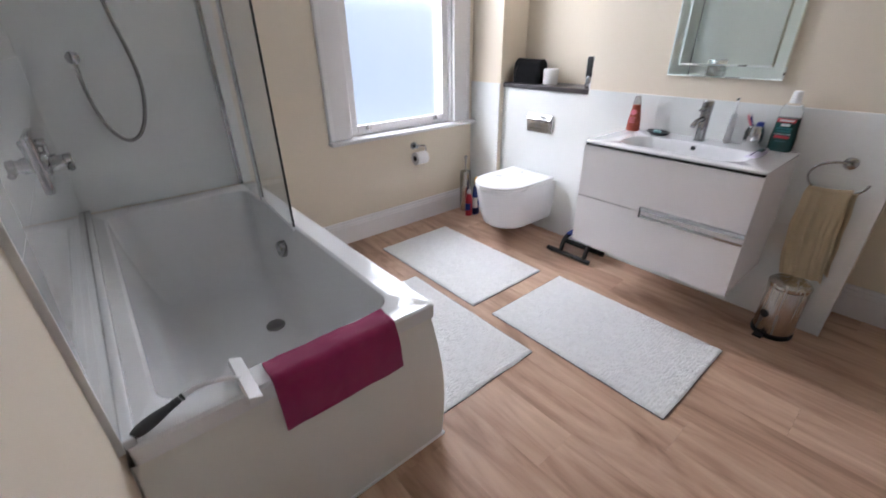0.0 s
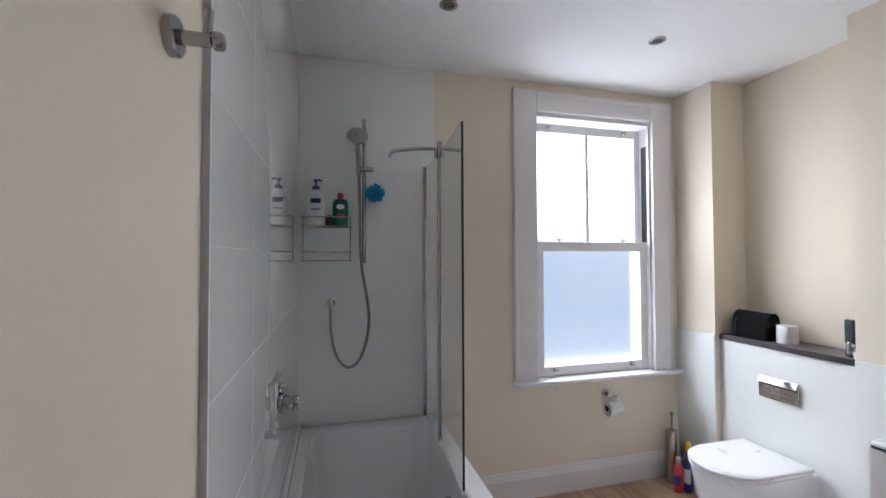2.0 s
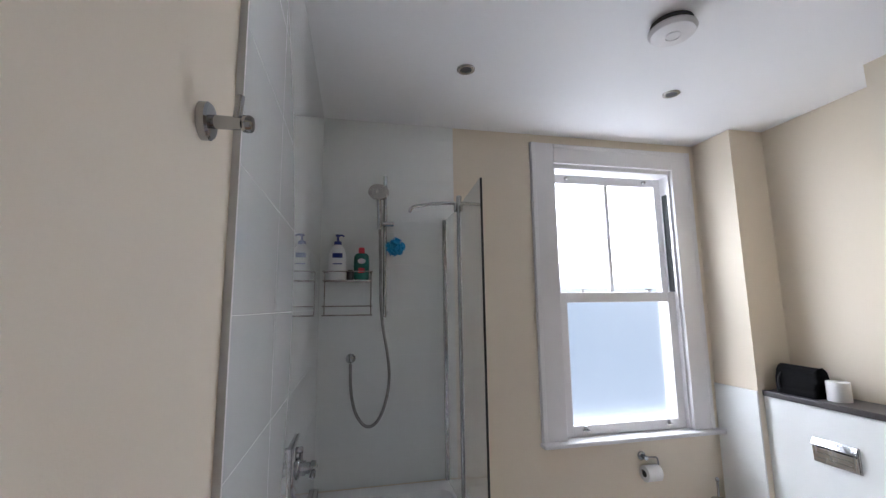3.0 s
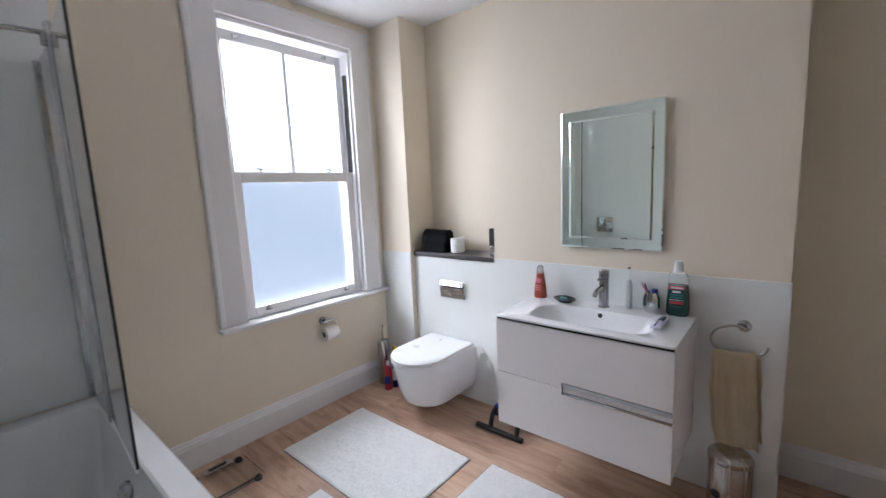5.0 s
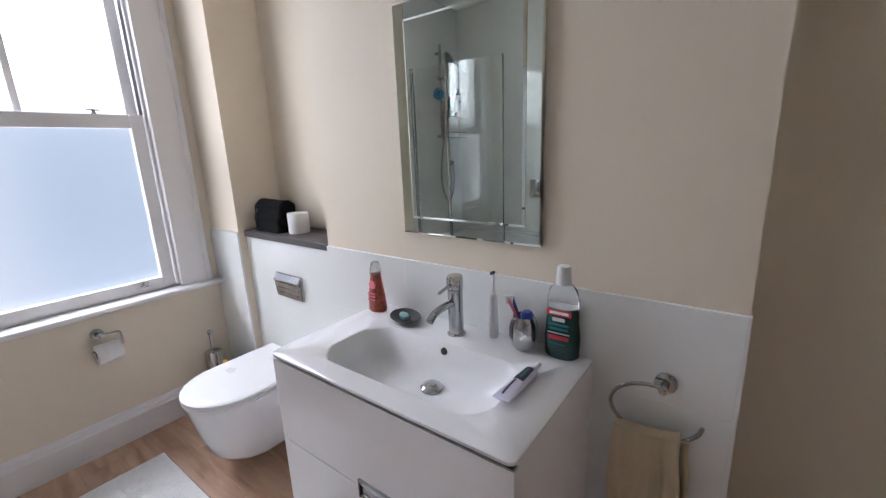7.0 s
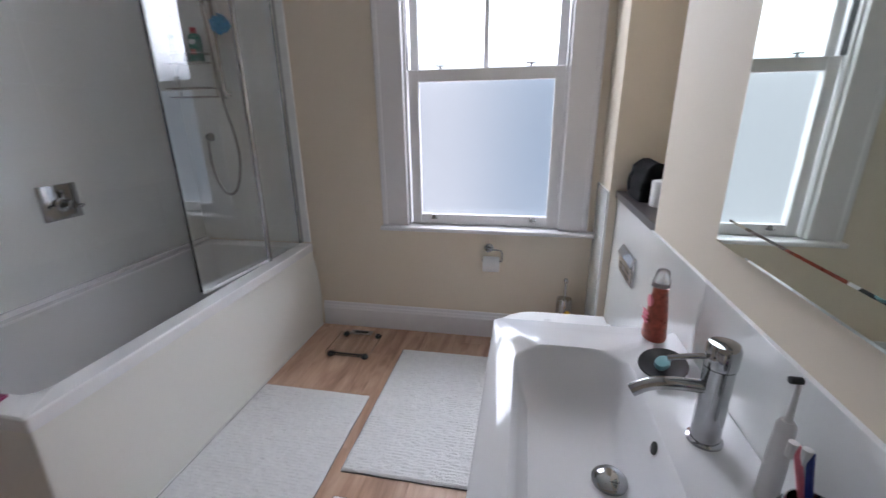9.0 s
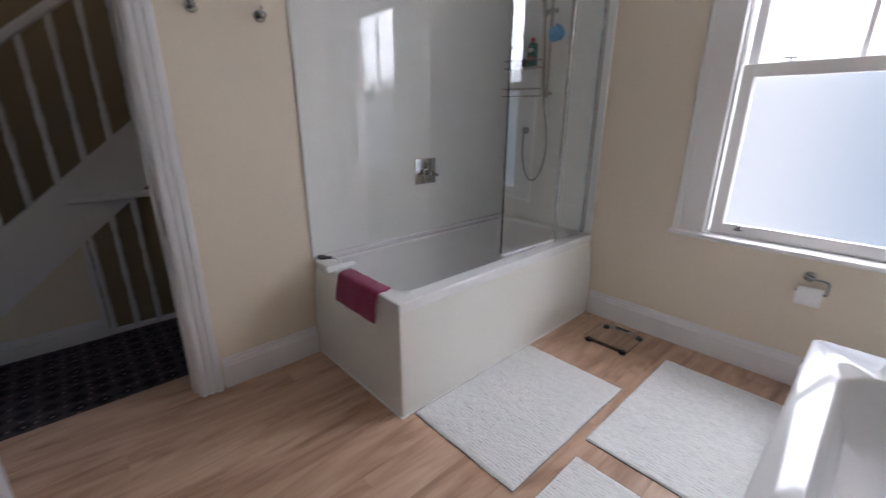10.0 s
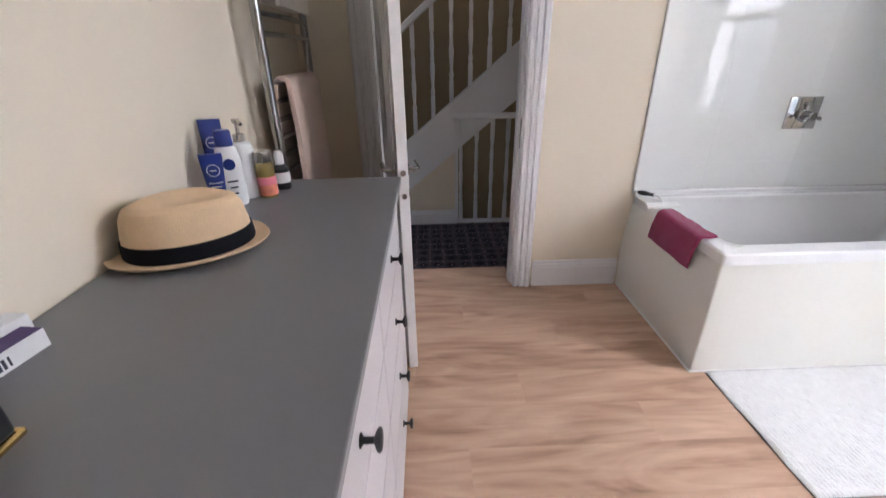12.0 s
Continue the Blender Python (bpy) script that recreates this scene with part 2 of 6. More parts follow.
def carpet_material():
    """Dark patterned landing carpet: small lattice of pale and red motifs on near-black."""
    m, nt, b = nodes_of("patterned_carpet")
    n, l = nt.nodes, nt.links
    co = n.new("ShaderNodeTexCoord")
    v1, v2 = n.new("ShaderNodeTexVoronoi"), n.new("ShaderNodeTexVoronoi")
    v1.distance = "MANHATTAN"
    v1.inputs["Scale"].default_value, v1.inputs["Randomness"].default_value = 10, 0.12
    v2.inputs["Scale"].default_value, v2.inputs["Randomness"].default_value = 20, 0.25
    l.new(co.outputs["Object"], v1.inputs["Vector"])
    l.new(co.outputs["Object"], v2.inputs["Vector"])
    r1, r2 = n.new("ShaderNodeValToRGB"), n.new("ShaderNodeValToRGB")
    r1.color_ramp.elements[0].position, r1.color_ramp.elements[0].color = 0.3, rgb((0.012, 0.01, 0.015))
    r1.color_ramp.elements[1].position, r1.color_ramp.elements[1].color = 0.62, rgb((0.07, 0.055, 0.062))
    r2.color_ramp.elements[0].position, r2.color_ramp.elements[0].color = 0.1, (1, 1, 1, 1)
    r2.color_ramp.elements[1].position, r2.color_ramp.elements[1].color = 0.2, (0, 0, 0, 1)
    l.new(v1.outputs["Distance"], r1.inputs["Fac"])
    l.new(v2.outputs["Distance"], r2.inputs["Fac"])
    mix = n.new("ShaderNodeMix")
    mix.data_type = "RGBA"
    l.new(r2.outputs["Color"], mix.inputs["Factor"])
    l.new(r1.outputs["Color"], mix.inputs["A"])
    mix.inputs["B"].default_value = rgb((0.3, 0.2, 0.22))
    l.new(mix.outputs["Result"], b.inputs["Base Color"])
    b.inputs["Roughness"].default_value = 1.0
    t, bp = n.new("ShaderNodeTexNoise"), n.new("ShaderNodeBump")
    t.inputs["Scale"].default_value = 400
    l.new(co.outputs["Object"], t.inputs["Vector"])
    bp.inputs["Strength"].default_value = 0.6
    l.new(t.outputs["Fac"], bp.inputs["Height"])
    l.new(bp.outputs["Normal"], b.inputs["Normal"])
    return m


CARPET = carpet_material()


def glass_material(name, tint, rough, bump=0.0, scale=200):
    m, nt, b = nodes_of(name)
    b.inputs["Base Color"].default_value = rgb(tint)
    b.inputs["Transmission Weight"].default_value = 1.0
    b.inputs["Roughness"].default_value = rough
    b.inputs["IOR"].default_value = 1.45
    if bump:
        n, l = nt.nodes, nt.links
        co, t, bp = n.new("ShaderNodeTexCoord"), n.new("ShaderNodeTexNoise"), n.new("ShaderNodeBump")
        t.inputs["Scale"].default_value = scale
        l.new(co.outputs["Object"], t.inputs["Vector"])
        bp.inputs["Strength"].default_value, bp.inputs["Distance"].default_value = bump, 0.002
        l.new(t.outputs["Fac"], bp.inputs["Height"])
        l.new(bp.outputs["Normal"], b.inputs["Normal"])
    return m


FROST = glass_material("frosted_glass", (0.97, 0.98, 1.0), 0.2, 0.1)
CLEAR = glass_material("clear_green_edge_glass", (0.975, 0.99, 0.985), 0.0)
CLEAR.node_tree.nodes["Principled BSDF"].inputs["IOR"].default_value = 1.7
THIN = glass_material("thin_clear_glass", (0.985, 0.99, 0.99), 0.0)
THIN.node_tree.nodes["Principled BSDF"].inputs["IOR"].default_value = 1.12
MIRROR = surf("silvered_mirror", (0.83, 0.905, 0.85), 0.012, 1.0, var=0.004, scale=2, bump=0.0, rvar=0.004)


def backdrop_material():
    """Hazy daylight beyond the frosted window: white above, cool blue low on one side."""
    m = bpy.data.materials.new("daylight_haze")
    m.use_nodes = True
    nt = m.node_tree
    n, l = nt.nodes, nt.links
    n.remove(n["Principled BSDF"])
    em, co, sep = n.new("ShaderNodeEmission"), n.new("ShaderNodeTexCoord"), n.new("ShaderNodeSeparateXYZ")
    l.new(co.outputs["Object"], sep.inputs[0])
    up, side, low = n.new("ShaderNodeMapRange"), n.new("ShaderNodeMapRange"), n.new("ShaderNodeMapRange")
    for node, a, z, out in ((up, 1.68, 2.35, "Z"), (side, 0.9, 2.0, "X"), (low, -0.15, 0.5, "Z")):
        node.interpolation_type = "SMOOTHSTEP"
        node.inputs["From Min"].default_value, node.inputs["From Max"].default_value = a, z
        l.new(sep.outputs[out], node.inputs["Value"])
    mix = n.new("ShaderNodeMix")
    mix.data_type = "RGBA"
    mix.inputs["A"].default_value, mix.inputs["B"].default_value = rgb((0.9, 0.91, 0.95)), rgb((0.51, 0.6, 0.705))
    mul = n.new("ShaderNodeMath")
    mul.operation = "MULTIPLY"
    l.new(side.outputs["Result"], mul.inputs[0])
    l.new(low.outputs["Result"], mul.inputs[1])
    l.new(mul.outputs[0], mix.inputs["Factor"])
    # Bright band low down, out of direct view, added to light the ceiling.
    under = n.new("ShaderNodeMix")
    under.data_type = "RGBA"
    l.new(low.outputs["Result"], under.inputs["Factor"])
    under.inputs["A"].default_value = rgb((HAZE * 0.5, HAZE * 0.5, HAZE * 0.51))
    l.new(mix.outputs["Result"], under.inputs["B"])
    top = n.new("ShaderNodeMix")
    top.data_type = "RGBA"
    l.new(up.outputs["Result"], top.inputs["Factor"])
    l.new(under.outputs["Result"], top.inputs["A"])
    top.inputs["B"].default_value = rgb((HAZE, HAZE, HAZE * 1.03))
    l.new(top.outputs["Result"], em.inputs["Color"])
    em.inputs["Strength"].default_value = 1.0
    l.new(em.outputs[0], n["Material Output"].inputs["Surface"])
    return m


HAZE = 15.0
DAYLIGHT = backdrop_material()

# ---- building helpers ----
ORIGIN = {}


def thing(name, base, label="", category="", group="", kind=""):
    ob = new(name)
    ob.empty_display_size = 0.1
    ob.location = base
    ORIGIN[ob.name] = Vector(base)
    return tagged(ob, label, category, group, kind)


def part(name, bm, material, parent=None, label="", smooth=False, bevel=0.0, **tags):
    """Links a bmesh given in world coordinates as ONE mesh object, under a thing or a part, or on its own."""
    o = ORIGIN[parent.name] if parent else Vector((0, 0, 0))
    bmesh.ops.translate(bm, verts=bm.verts, vec=-o)
    bmesh.ops.recalc_face_normals(bm, faces=bm.faces)
    if smooth:
        for f in bm.faces:
            f.smooth = True
        for e in bm.edges:
            e.smooth = len(e.link_faces) == 2 and e.calc_face_angle(0) < radians(38)
    me = bpy.data.meshes.new(name)
    bm.to_mesh(me)
    bm.free()
    me.materials.append(material)
    ob = new(name, me)
    if parent:
        ob.parent = parent
    ORIGIN[ob.name] = o
    return tagged(ob, label, **tags)


def box(x0, x1, y0, y1, z0, z1, bevel=0.0, seg=2, bm=None):
    b = bmesh.new()
    bmesh.ops.create_cube(b, size=1)
    for v in b.verts:
        v.co = Vector(((x0 + x1) / 2 + v.co.x * (x1 - x0), (y0 + y1) / 2 + v.co.y * (y1 - y0), (z0 + z1) / 2 + v.co.z * (z1 - z0)))
    if bevel:
        bmesh.ops.bevel(b, geom=b.edges[:], offset=bevel, segments=seg, profile=0.5, affect="EDGES")
    return join(bm, b)


def join(bm, b):
    if bm is None:
        return b
    me = bpy.data.meshes.new("scratch")
    b.to_mesh(me)
    b.free()
    bm.from_mesh(me)
    bpy.data.meshes.remove(me)
    return bm


def cyl(p0, p1, r0, r1=None, seg=20, bm=None):
    p0, p1 = Vector(p0), Vector(p1)
    b = bmesh.new()
    d = p1 - p0
    bmesh.ops.create_cone(b, cap_ends=True, segments=seg, radius1=r0, radius2=r0 if r1 is None else r1, depth=d.length)
    bmesh.ops.transform(b, matrix=Matrix.Translation((p0 + p1) / 2) @ d.to_track_quat("Z", "Y").to_matrix().to_4x4(), verts=b.verts)
    return join(bm, b)


def lathe(profile, m=None, seg=28, bm=None, squash=1.0):
    """Turned solid about z through the rows (radius, z), moved by m."""
    b = bmesh.new()
    rings = []
    for r, z in profile:
        rings.append([b.verts.new((r * math.cos(2 * math.pi * k / seg), squash * r * math.sin(2 * math.pi * k / seg), z)) for k in range(seg)])
    for a, c in zip(rings, rings[1:]):
        for k in range(seg):
            b.faces.new((a[k], a[(k + 1) % seg], c[(k + 1) % seg], c[k]))
    b.faces.new(rings[0])
    b.faces.new(rings[-1])
    bmesh.ops.remove_doubles(b, verts=b.verts, dist=1e-6)
    if m is not None:
        bmesh.ops.transform(b, matrix=m, verts=b.verts)
    return join(bm, b)


def loft(loops, close_start=True, close_end=True, bm=None):
    b = bmesh.new()
    rows = [[b.verts.new(p) for p in lp] for lp in loops]
    k = len(rows[0])
    for a, c in zip(rows, rows[1:]):
        for i in range(k):
            b.faces.new((a[i], a[(i + 1) % k], c[(i + 1) % k], c[i]))
    if close_start:
        b.faces.new(rows[0])
    if close_end:
        b.faces.new(rows[-1])
    return join(bm, b)


def tube(points, r, seg=12, bm=None, smooth_by=0):
    """A round bar along the points."""
    pts = [Vector(p) for p in points]
    for _ in range(smooth_by):
        q = [pts[0]]
        for a, c in zip(pts, pts[1:]):
            q += [a * 0.75 + c * 0.25, a * 0.25 + c * 0.75]
        pts = q + [pts[-1]]
    loops, side = [], None
    for i, p in enumerate(pts):
        d = (pts[min(i + 1, len(pts) - 1)] - pts[max(i - 1, 0)]).normalized()
        if side is None:
            side = d.orthogonal().normalized()
        side = (side - d * side.dot(d)).normalized()
        up = d.cross(side)
        loops.append([p + r * (math.cos(2 * math.pi * k / seg) * side + math.sin(2 * math.pi * k / seg) * up) for k in range(seg)])
    return loft(loops, bm=bm)


def prism(poly, axis, a, c, bm=None, bevel=0.0):
    """A flat outline (u, v) pushed from a to c along an axis; the outline lies in the other two axes, in order."""
    def put(u, v, w):
        return {"x": (w, u, v), "y": (u, w, v), "z": (u, v, w)}[axis]
    b = loft([[put(u, v, a) for u, v in poly], [put(u, v, c) for u, v in poly]])
    if bevel:
        bmesh.ops.bevel(b, geom=b.edges[:], offset=bevel, segments=2, profile=0.5, affect="EDGES")
    return join(bm, b)


def rrect(x0, x1, y0, y1, z, r, n=6):
    pts = []
    for cx, cy, a0 in ((x1 - r, y1 - r, 0), (x0 + r, y1 - r, 90), (x0 + r, y0 + r, 180), (x1 - r, y0 + r, 270)):
        for k in range(n + 1):
            a = radians(a0 + 90 * k / n)
            pts.append(Vector((cx + r * math.cos(a), cy + r * math.sin(a), z)))
    return pts


def setting(name, bm, material, label, category, **kw):
    return part(name, bm, material, None, label, category=category, kind="structure", **kw)


# ---- the room: plan ----
XW, XE, YS, YN, ZC = -0.385, 2.205, -0.755, 2.75, 2.685
XALC = 2.53          # alcove wall beyond the chimney breast
XNICHE = 2.47        # back of the niche over the cistern
YB0, YB1 = 0.265, 1.70   # chimney breast
YP = 2.445           # pier beside the window wall
DY0, DY1, DZ = -0.395, 0.375, 2.02   # door opening in the west wall
XHALL = -0.56        # hall face of the west wall

b = box(-0.9, 2.75, -1.0, 3.0, -0.12, -0.006)
setting("floor", b, SUBFLOOR, "oak-look vinyl plank bathroom floor", "floor")
b = box(-0.6, 2.75, -1.0, 3.0, ZC, ZC + 0.12)
setting("ceiling", b, CEILPAINT, "plain white painted ceiling", "ceiling")
# window wall with its opening
WX0, WX1, WZ0, WZ1 = 1.06, 2.03, 0.735, 2.51
b = box(-0.6, WX0, YN, 3.0, 0, ZC)
box(WX1, 2.75, YN, 3.0, 0, ZC, bm=b)
box(WX0, WX1, YN, 3.0, 0, WZ0, bm=b)
box(WX0, WX1, YN, 3.0, WZ1, ZC, bm=b)
setting("wall_north", b, PAINT, "cream painted wall with the sash window", "wall")
# door wall
b = box(XHALL, XW, DY1, YN, 0, ZC)
box(XHALL, XW, -1.0, DY0, 0, ZC, bm=b)
box(XHALL, XW, DY0, DY1, DZ, ZC, bm=b)
wall_west = setting("wall_west", b, PAINT, "cream painted wall with the doorway", "wall")
b = box(XW, 2.75, -1.0, YS, 0, ZC)
setting("wall_south", b, PAINT, "cream painted wall behind the drawers", "wall")
# east side: alcove, breast, niche, pier
b = box(XALC, 2.75, YS, YB0, 0, ZC)
box(XE, 2.75, YB0, YB1, 0, ZC, bm=b)
box(XNICHE, 2.75, YB1, YP, 0, ZC, bm=b)
box(XE, 2.75, YP, YN, 0, ZC, bm=b)
wall_east = setting("wall_east", b, PAINT, "cream painted chimney breast with niche and alcove", "wall")
# backdrop outside
b = bmesh.new()
bmesh.ops.create_grid(b, x_segments=1, y_segments=1, size=1)
bmesh.ops.transform(b, matrix=pose(1.6, 4.3, 1.5, 90, 0, 0) @ Matrix.Diagonal((3.2, 3.0, 1, 1)), verts=b.verts)
setting("backdrop", b, DAYLIGHT, "hazy bright daylight outside the frosted window", "sky")

# ---- window ----
win = thing("window_1", (1.545, 2.75, 0.735), "white sliding sash window with frosted panes", "window", kind="structure")


def moulding_x(x0, x1, y, z0, rows, bm=None):
    """A strip along x on a wall that faces -y; rows (height, out)."""
    return prism([(y - o, z0 + h) for h, o in rows] + [(y, z0 + rows[-1][0]), (y, z0 + rows[0][0])], "x", x0, x1, bm=bm)


def moulding_y(y0, y1, x, z0, rows, facing, bm=None):
    """A strip along y on a wall that faces +x or -x."""
    return prism([(x + facing * o, z0 + h) for h, o in rows] + [(x, z0 + rows[-1][0]), (x, z0 + rows[0][0])], "y", y0, y1, bm=bm)


# casing round the opening: flat board with a raised outer moulding
def casing_v(x0, x1, flip):
    w = x1 - x0
    rows = [(0.0, 0.012), (0.004, 0.018), (w * 0.8, 0.018), (w * 0.82, 0.022), (w * 0.95, 0.024), (w, 0.016)]
    pts = [(x0 + u if not flip else x1 - u, YN - o) for u, o in rows]
    return pts + [((x1 if not flip else x0), YN), ((x0 if not flip else x1), YN)]


part("casing_left", prism(casing_v(0.932, 1.098, True), "z", 0.74, 2.625), GLOSS, win, smooth=True)
part("casing_right", prism(casing_v(1.998, 2.16, False), "z", 0.74, 2.625), GLOSS, win, smooth=True)
rows = [(0.0, 0.012), (0.004, 0.018), (0.105, 0.018), (0.109, 0.022), (0.128, 0.024), (0.135, 0.016)]
part("casing_head", moulding_x(1.098, 1.998, YN, 2.49, rows), GLOSS, win, smooth=True)
part("sill", box(0.925, 2.2, 2.688, 2.80, 0.712, 0.738, 0.008, 3), GLOSS, win, smooth=True)
# box linings and beads
lin = box(WX0, 1.098, 2.755, 2.97, WZ0, WZ1)
box(1.998, WX1, 2.755, 2.97, WZ0, WZ1, bm=lin)
box(1.098, 1.998, 2.755, 2.97, 2.465, WZ1, bm=lin)
box(1.098, 1.998, 2.80, 2.97, WZ0, 0.745, bm=lin)
part("frame", lin, GLOSS, win)
part("staff_bead", box(1.098, 1.112, 2.757, 2.772, 0.745, 2.465, 0.003), GLOSS, win)
part("staff_bead", box(1.984, 1.998, 2.757, 2.772, 0.745, 2.465, 0.003), GLOSS, win)
part("sash_track", box(1.9935, 1.9985, 2.796, 2.842, 1.637, 2.33), SEAL, win, "dark sash channel")
part("sash_track", box(1.0975, 1.1025, 2.796, 2.842, 1.637, 2.33), SEAL, win, "dark sash channel")


def sash(name, x0, x1, z0, z1, y0, y1, stile, top, bottom, muntin):
    bm = box(x0, x0 + stile, y0, y1, z0, z1, 0.004)
    box(x1 - stile, x1, y0, y1, z0, z1, 0.004, bm=bm)
    box(x0 + stile, x1 - stile, y0 + 0.001, y1 - 0.001, z1 - top, z1, 0.004, bm=bm)
    box(x0 + stile, x1 - stile, y0 + 0.001, y1 - 0.001, z0, z0 + bottom, 0.004, bm=bm)
    if muntin:
        xm = (x0 + x1) / 2
        box(xm - 0.014, xm + 0.014, y0 + 0.004, y1 - 0.004, z0 + bottom, z1 - top, 0.004, bm=bm)
    fr = part(name, bm, GLOSS, win)
    spans = [(x0 + stile, x1 - stile)] if not muntin else [(x0 + stile, xm - 0.014), (xm + 0.014, x1 - stile)]
    ym = (y0 + y1) / 2
    for a, c in spans:
        p = part("pane", box(a, c, ym - 0.002, ym + 0.002, z0 + bottom, z1 - top), FROST, fr, "frosted glass pane")
        p.visible_shadow = False


sash("lower_sash", 1.113, 1.989, 0.745, 1.635, 2.79, 2.83, 0.0585, 0.065, 0.058, False)
sash("upper_sash", 1.113, 1.989, 1.60, 2.455, 2.85, 2.89, 0.05, 0.06, 0.04, True)
for x in (1.25, 1.85):
    lift = box(x - 0.022, x + 0.022, 2.772, 2.79, 0.775, 0.782, 0.002)
    box(x - 0.012, x + 0.012, 2.78, 2.79, 0.77, 0.80, 0.002, bm=lift)
    part("sash_lift", lift, CHROME, win, "chrome sash lift")
for x in (1.30, 1.80):
    lk = lathe([(0.012, 0), (0.014, 0.004), (0.008, 0.012), (0.006, 0.02)], pose(x, 2.812, 1.635))
    tube([(x - 0.03, 2.807, 1.655), (x, 2.807, 1.655), (x + 0.025, 2.802, 1.652)], 0.005, bm=lk)
    part("sash_fastener", lk, CHROME, win, "chrome sash fastener", smooth=True)
for x in (1.24, 1.85):
    part("sash_stop", lathe([(0.014, 0), (0.016, 0.008), (0.009, 0.024)], pose(x, 2.85, 2.425, 90), 12), MUGM, win, smooth=True)

# ---- baseboards ----
BASE = [(0, 0.018), (0.125, 0.018), (0.135, 0.014), (0.145, 0.013), (0.152, 0.008), (0.165, 0.007), (0.172, 0.003)]
setting("baseboard", moulding_x(0.46, XE - 0.012, YN, 0, BASE), GLOSS, "white moulded baseboard under the window", "baseboard")
setting("baseboard", moulding_y(0.49, 1.02, XW, 0, BASE, 1), GLOSS, "white moulded baseboard between door and bath", "baseboard")
setting("baseboard", moulding_y(YS + 0.02, YB0, XALC, 0, BASE, -1), GLOSS, "white moulded baseboard in the alcove", "baseboard")
setting("baseboard", moulding_x(XE + 0.005, XALC - 0.02, YB0, 0, [(h, -o) for h, o in BASE]), GLOSS, "white moulded baseboard on the breast return", "baseboard")
bb = prism([(YS + o, h) for h, o in BASE] + [(YS, 0.172), (YS, 0)], "x", XW, XALC)
setting("baseboard", bb, GLOSS, "white moulded baseboard behind the drawers", "baseboard")

# ---- door frame, leaf ----
dfr = thing("door_frame", (XW, (DY0 + DY1) / 2, 0), "white moulded door casing and jambs", "door frame", kind="structure")
CAS = [(0.0, 0.012), (0.008, 0.018), (0.02, 0.018), (0.026, 0.01), (0.034, 0.01), (0.04, 0.02), (0.055, 0.022), (0.06, 0.014), (0.066, 0.014), (0.072, 0.026), (0.092, 0.028), (0.1, 0.022), (0.105, 0.006)]


def casing_door(y, sign, x, facing, z0, z1):
    pts = [(x + facing * o, y + sign * u) for u, o in CAS] + [(x, y + sign * 0.105), (x, y)]
    return prism(pts, "z", z0, z1)


part("casing", casing_door(DY1, 1, XW, 1, 0, DZ + 0.1), GLOSS, dfr)
part("casing", casing_door(DY0, -1, XW, 1, 0, DZ + 0.1), GLOSS, dfr)
part("casing_head", prism([(XW + o, DZ + u) for u, o in CAS] + [(XW, DZ + 0.105), (XW, DZ)], "y", DY0, DY1), GLOSS, dfr)
part("casing", casing_door(DY1, 1, XHALL, -1, 0, DZ + 0.1), GLOSS, dfr)
part("casing", casing_door(DY0, -1, XHALL, -1, 0, DZ + 0.1), GLOSS, dfr)
for ya, yb in ((DY1 - 0.006, DY1 + 0.0), (DY0, DY0 + 0.006)):
    part("jamb", box(XHALL, XW, ya, yb, 0, DZ), GLOSS, dfr)
part("door_stop", box(XHALL + 0.06, XW - 0.045, DY1 - 0.02, DY1 - 0.006, 0, DZ, 0.002), GLOSS, dfr)
part("strike_plate", box(XW - 0.035, XW - 0.01, DY1 - 0.008, DY1 - 0.0045, 0.86, 1.02), STEEL, dfr, "steel strike plate")
part("threshold", box(XHALL - 0.08, XW - 0.0, DY0 + 0.006, DY1 - 0.006, -0.006, 0.001), WOOD, dfr)

HX, HY = XW + 0.012, -0.355
ANG = math.degrees(math.atan2(-0.232 - HY, 0.356 - HX))
door = thing("door_1", (HX, HY, 0), "white panelled door standing open into the room", "door", kind="structure")
door.rotation_euler = (0, 0, radians(ANG))
ORIGIN[door.name] = Vector((0, 0, 0))
LW = math.hypot(0.356 - HX, -0.232 - HY)
leaf = part("leaf", box(0, LW, -0.02, 0.02, 0.01, 1.99, 0.002), GLOSS, door)
for sy in (1, -1):
    for x0, x1, z0, z1 in ((0.11, 0.35, 0.24, 0.78), (0.41, 0.65, 0.24, 0.78), (0.11, 0.35, 1.0, 1.85), (0.41, 0.65, 1.0, 1.85)):
        part("panel_moulding", box(x0, x1, sy * 0.018 if sy < 0 else 0.018, sy * 0.026 if sy < 0 else 0.026, z0, z1, 0.004) if sy > 0 else box(x0, x1, -0.026, -0.018, z0, z1, 0.004), GLOSS, leaf)
    rose = lathe([(0.026, 0), (0.026, 0.006), (0.022, 0.009)], pose(LW - 0.06, sy * 0.02, 0.935, -90 * sy))
    hd = part("door_handle", rose, CHROME, leaf, "chrome lever handle", smooth=True)
    lev = tube([(LW - 0.06, sy * 0.025, 0.935), (LW - 0.06, sy * 0.062, 0.935), (LW - 0.075, sy * 0.068, 0.935), (LW - 0.17, sy * 0.066, 0.935)], 0.009, smooth_by=2)
    part("lever", lev, CHROME, leaf, "chrome lever", smooth=True)
    part("escutcheon", lathe([(0.022, 0), (0.022, 0.005), (0.016, 0.008)], pose(LW - 0.06, sy * 0.02, 0.845, -90 * sy)), CHROME, leaf, smooth=True)
for z in (0.935, 0.845):
    part("latch", lathe([(0.011, 0), (0.011, 0.0015)], pose(LW, 0, z, 0, 90), 16), STEEL, leaf, "round steel latch plate")
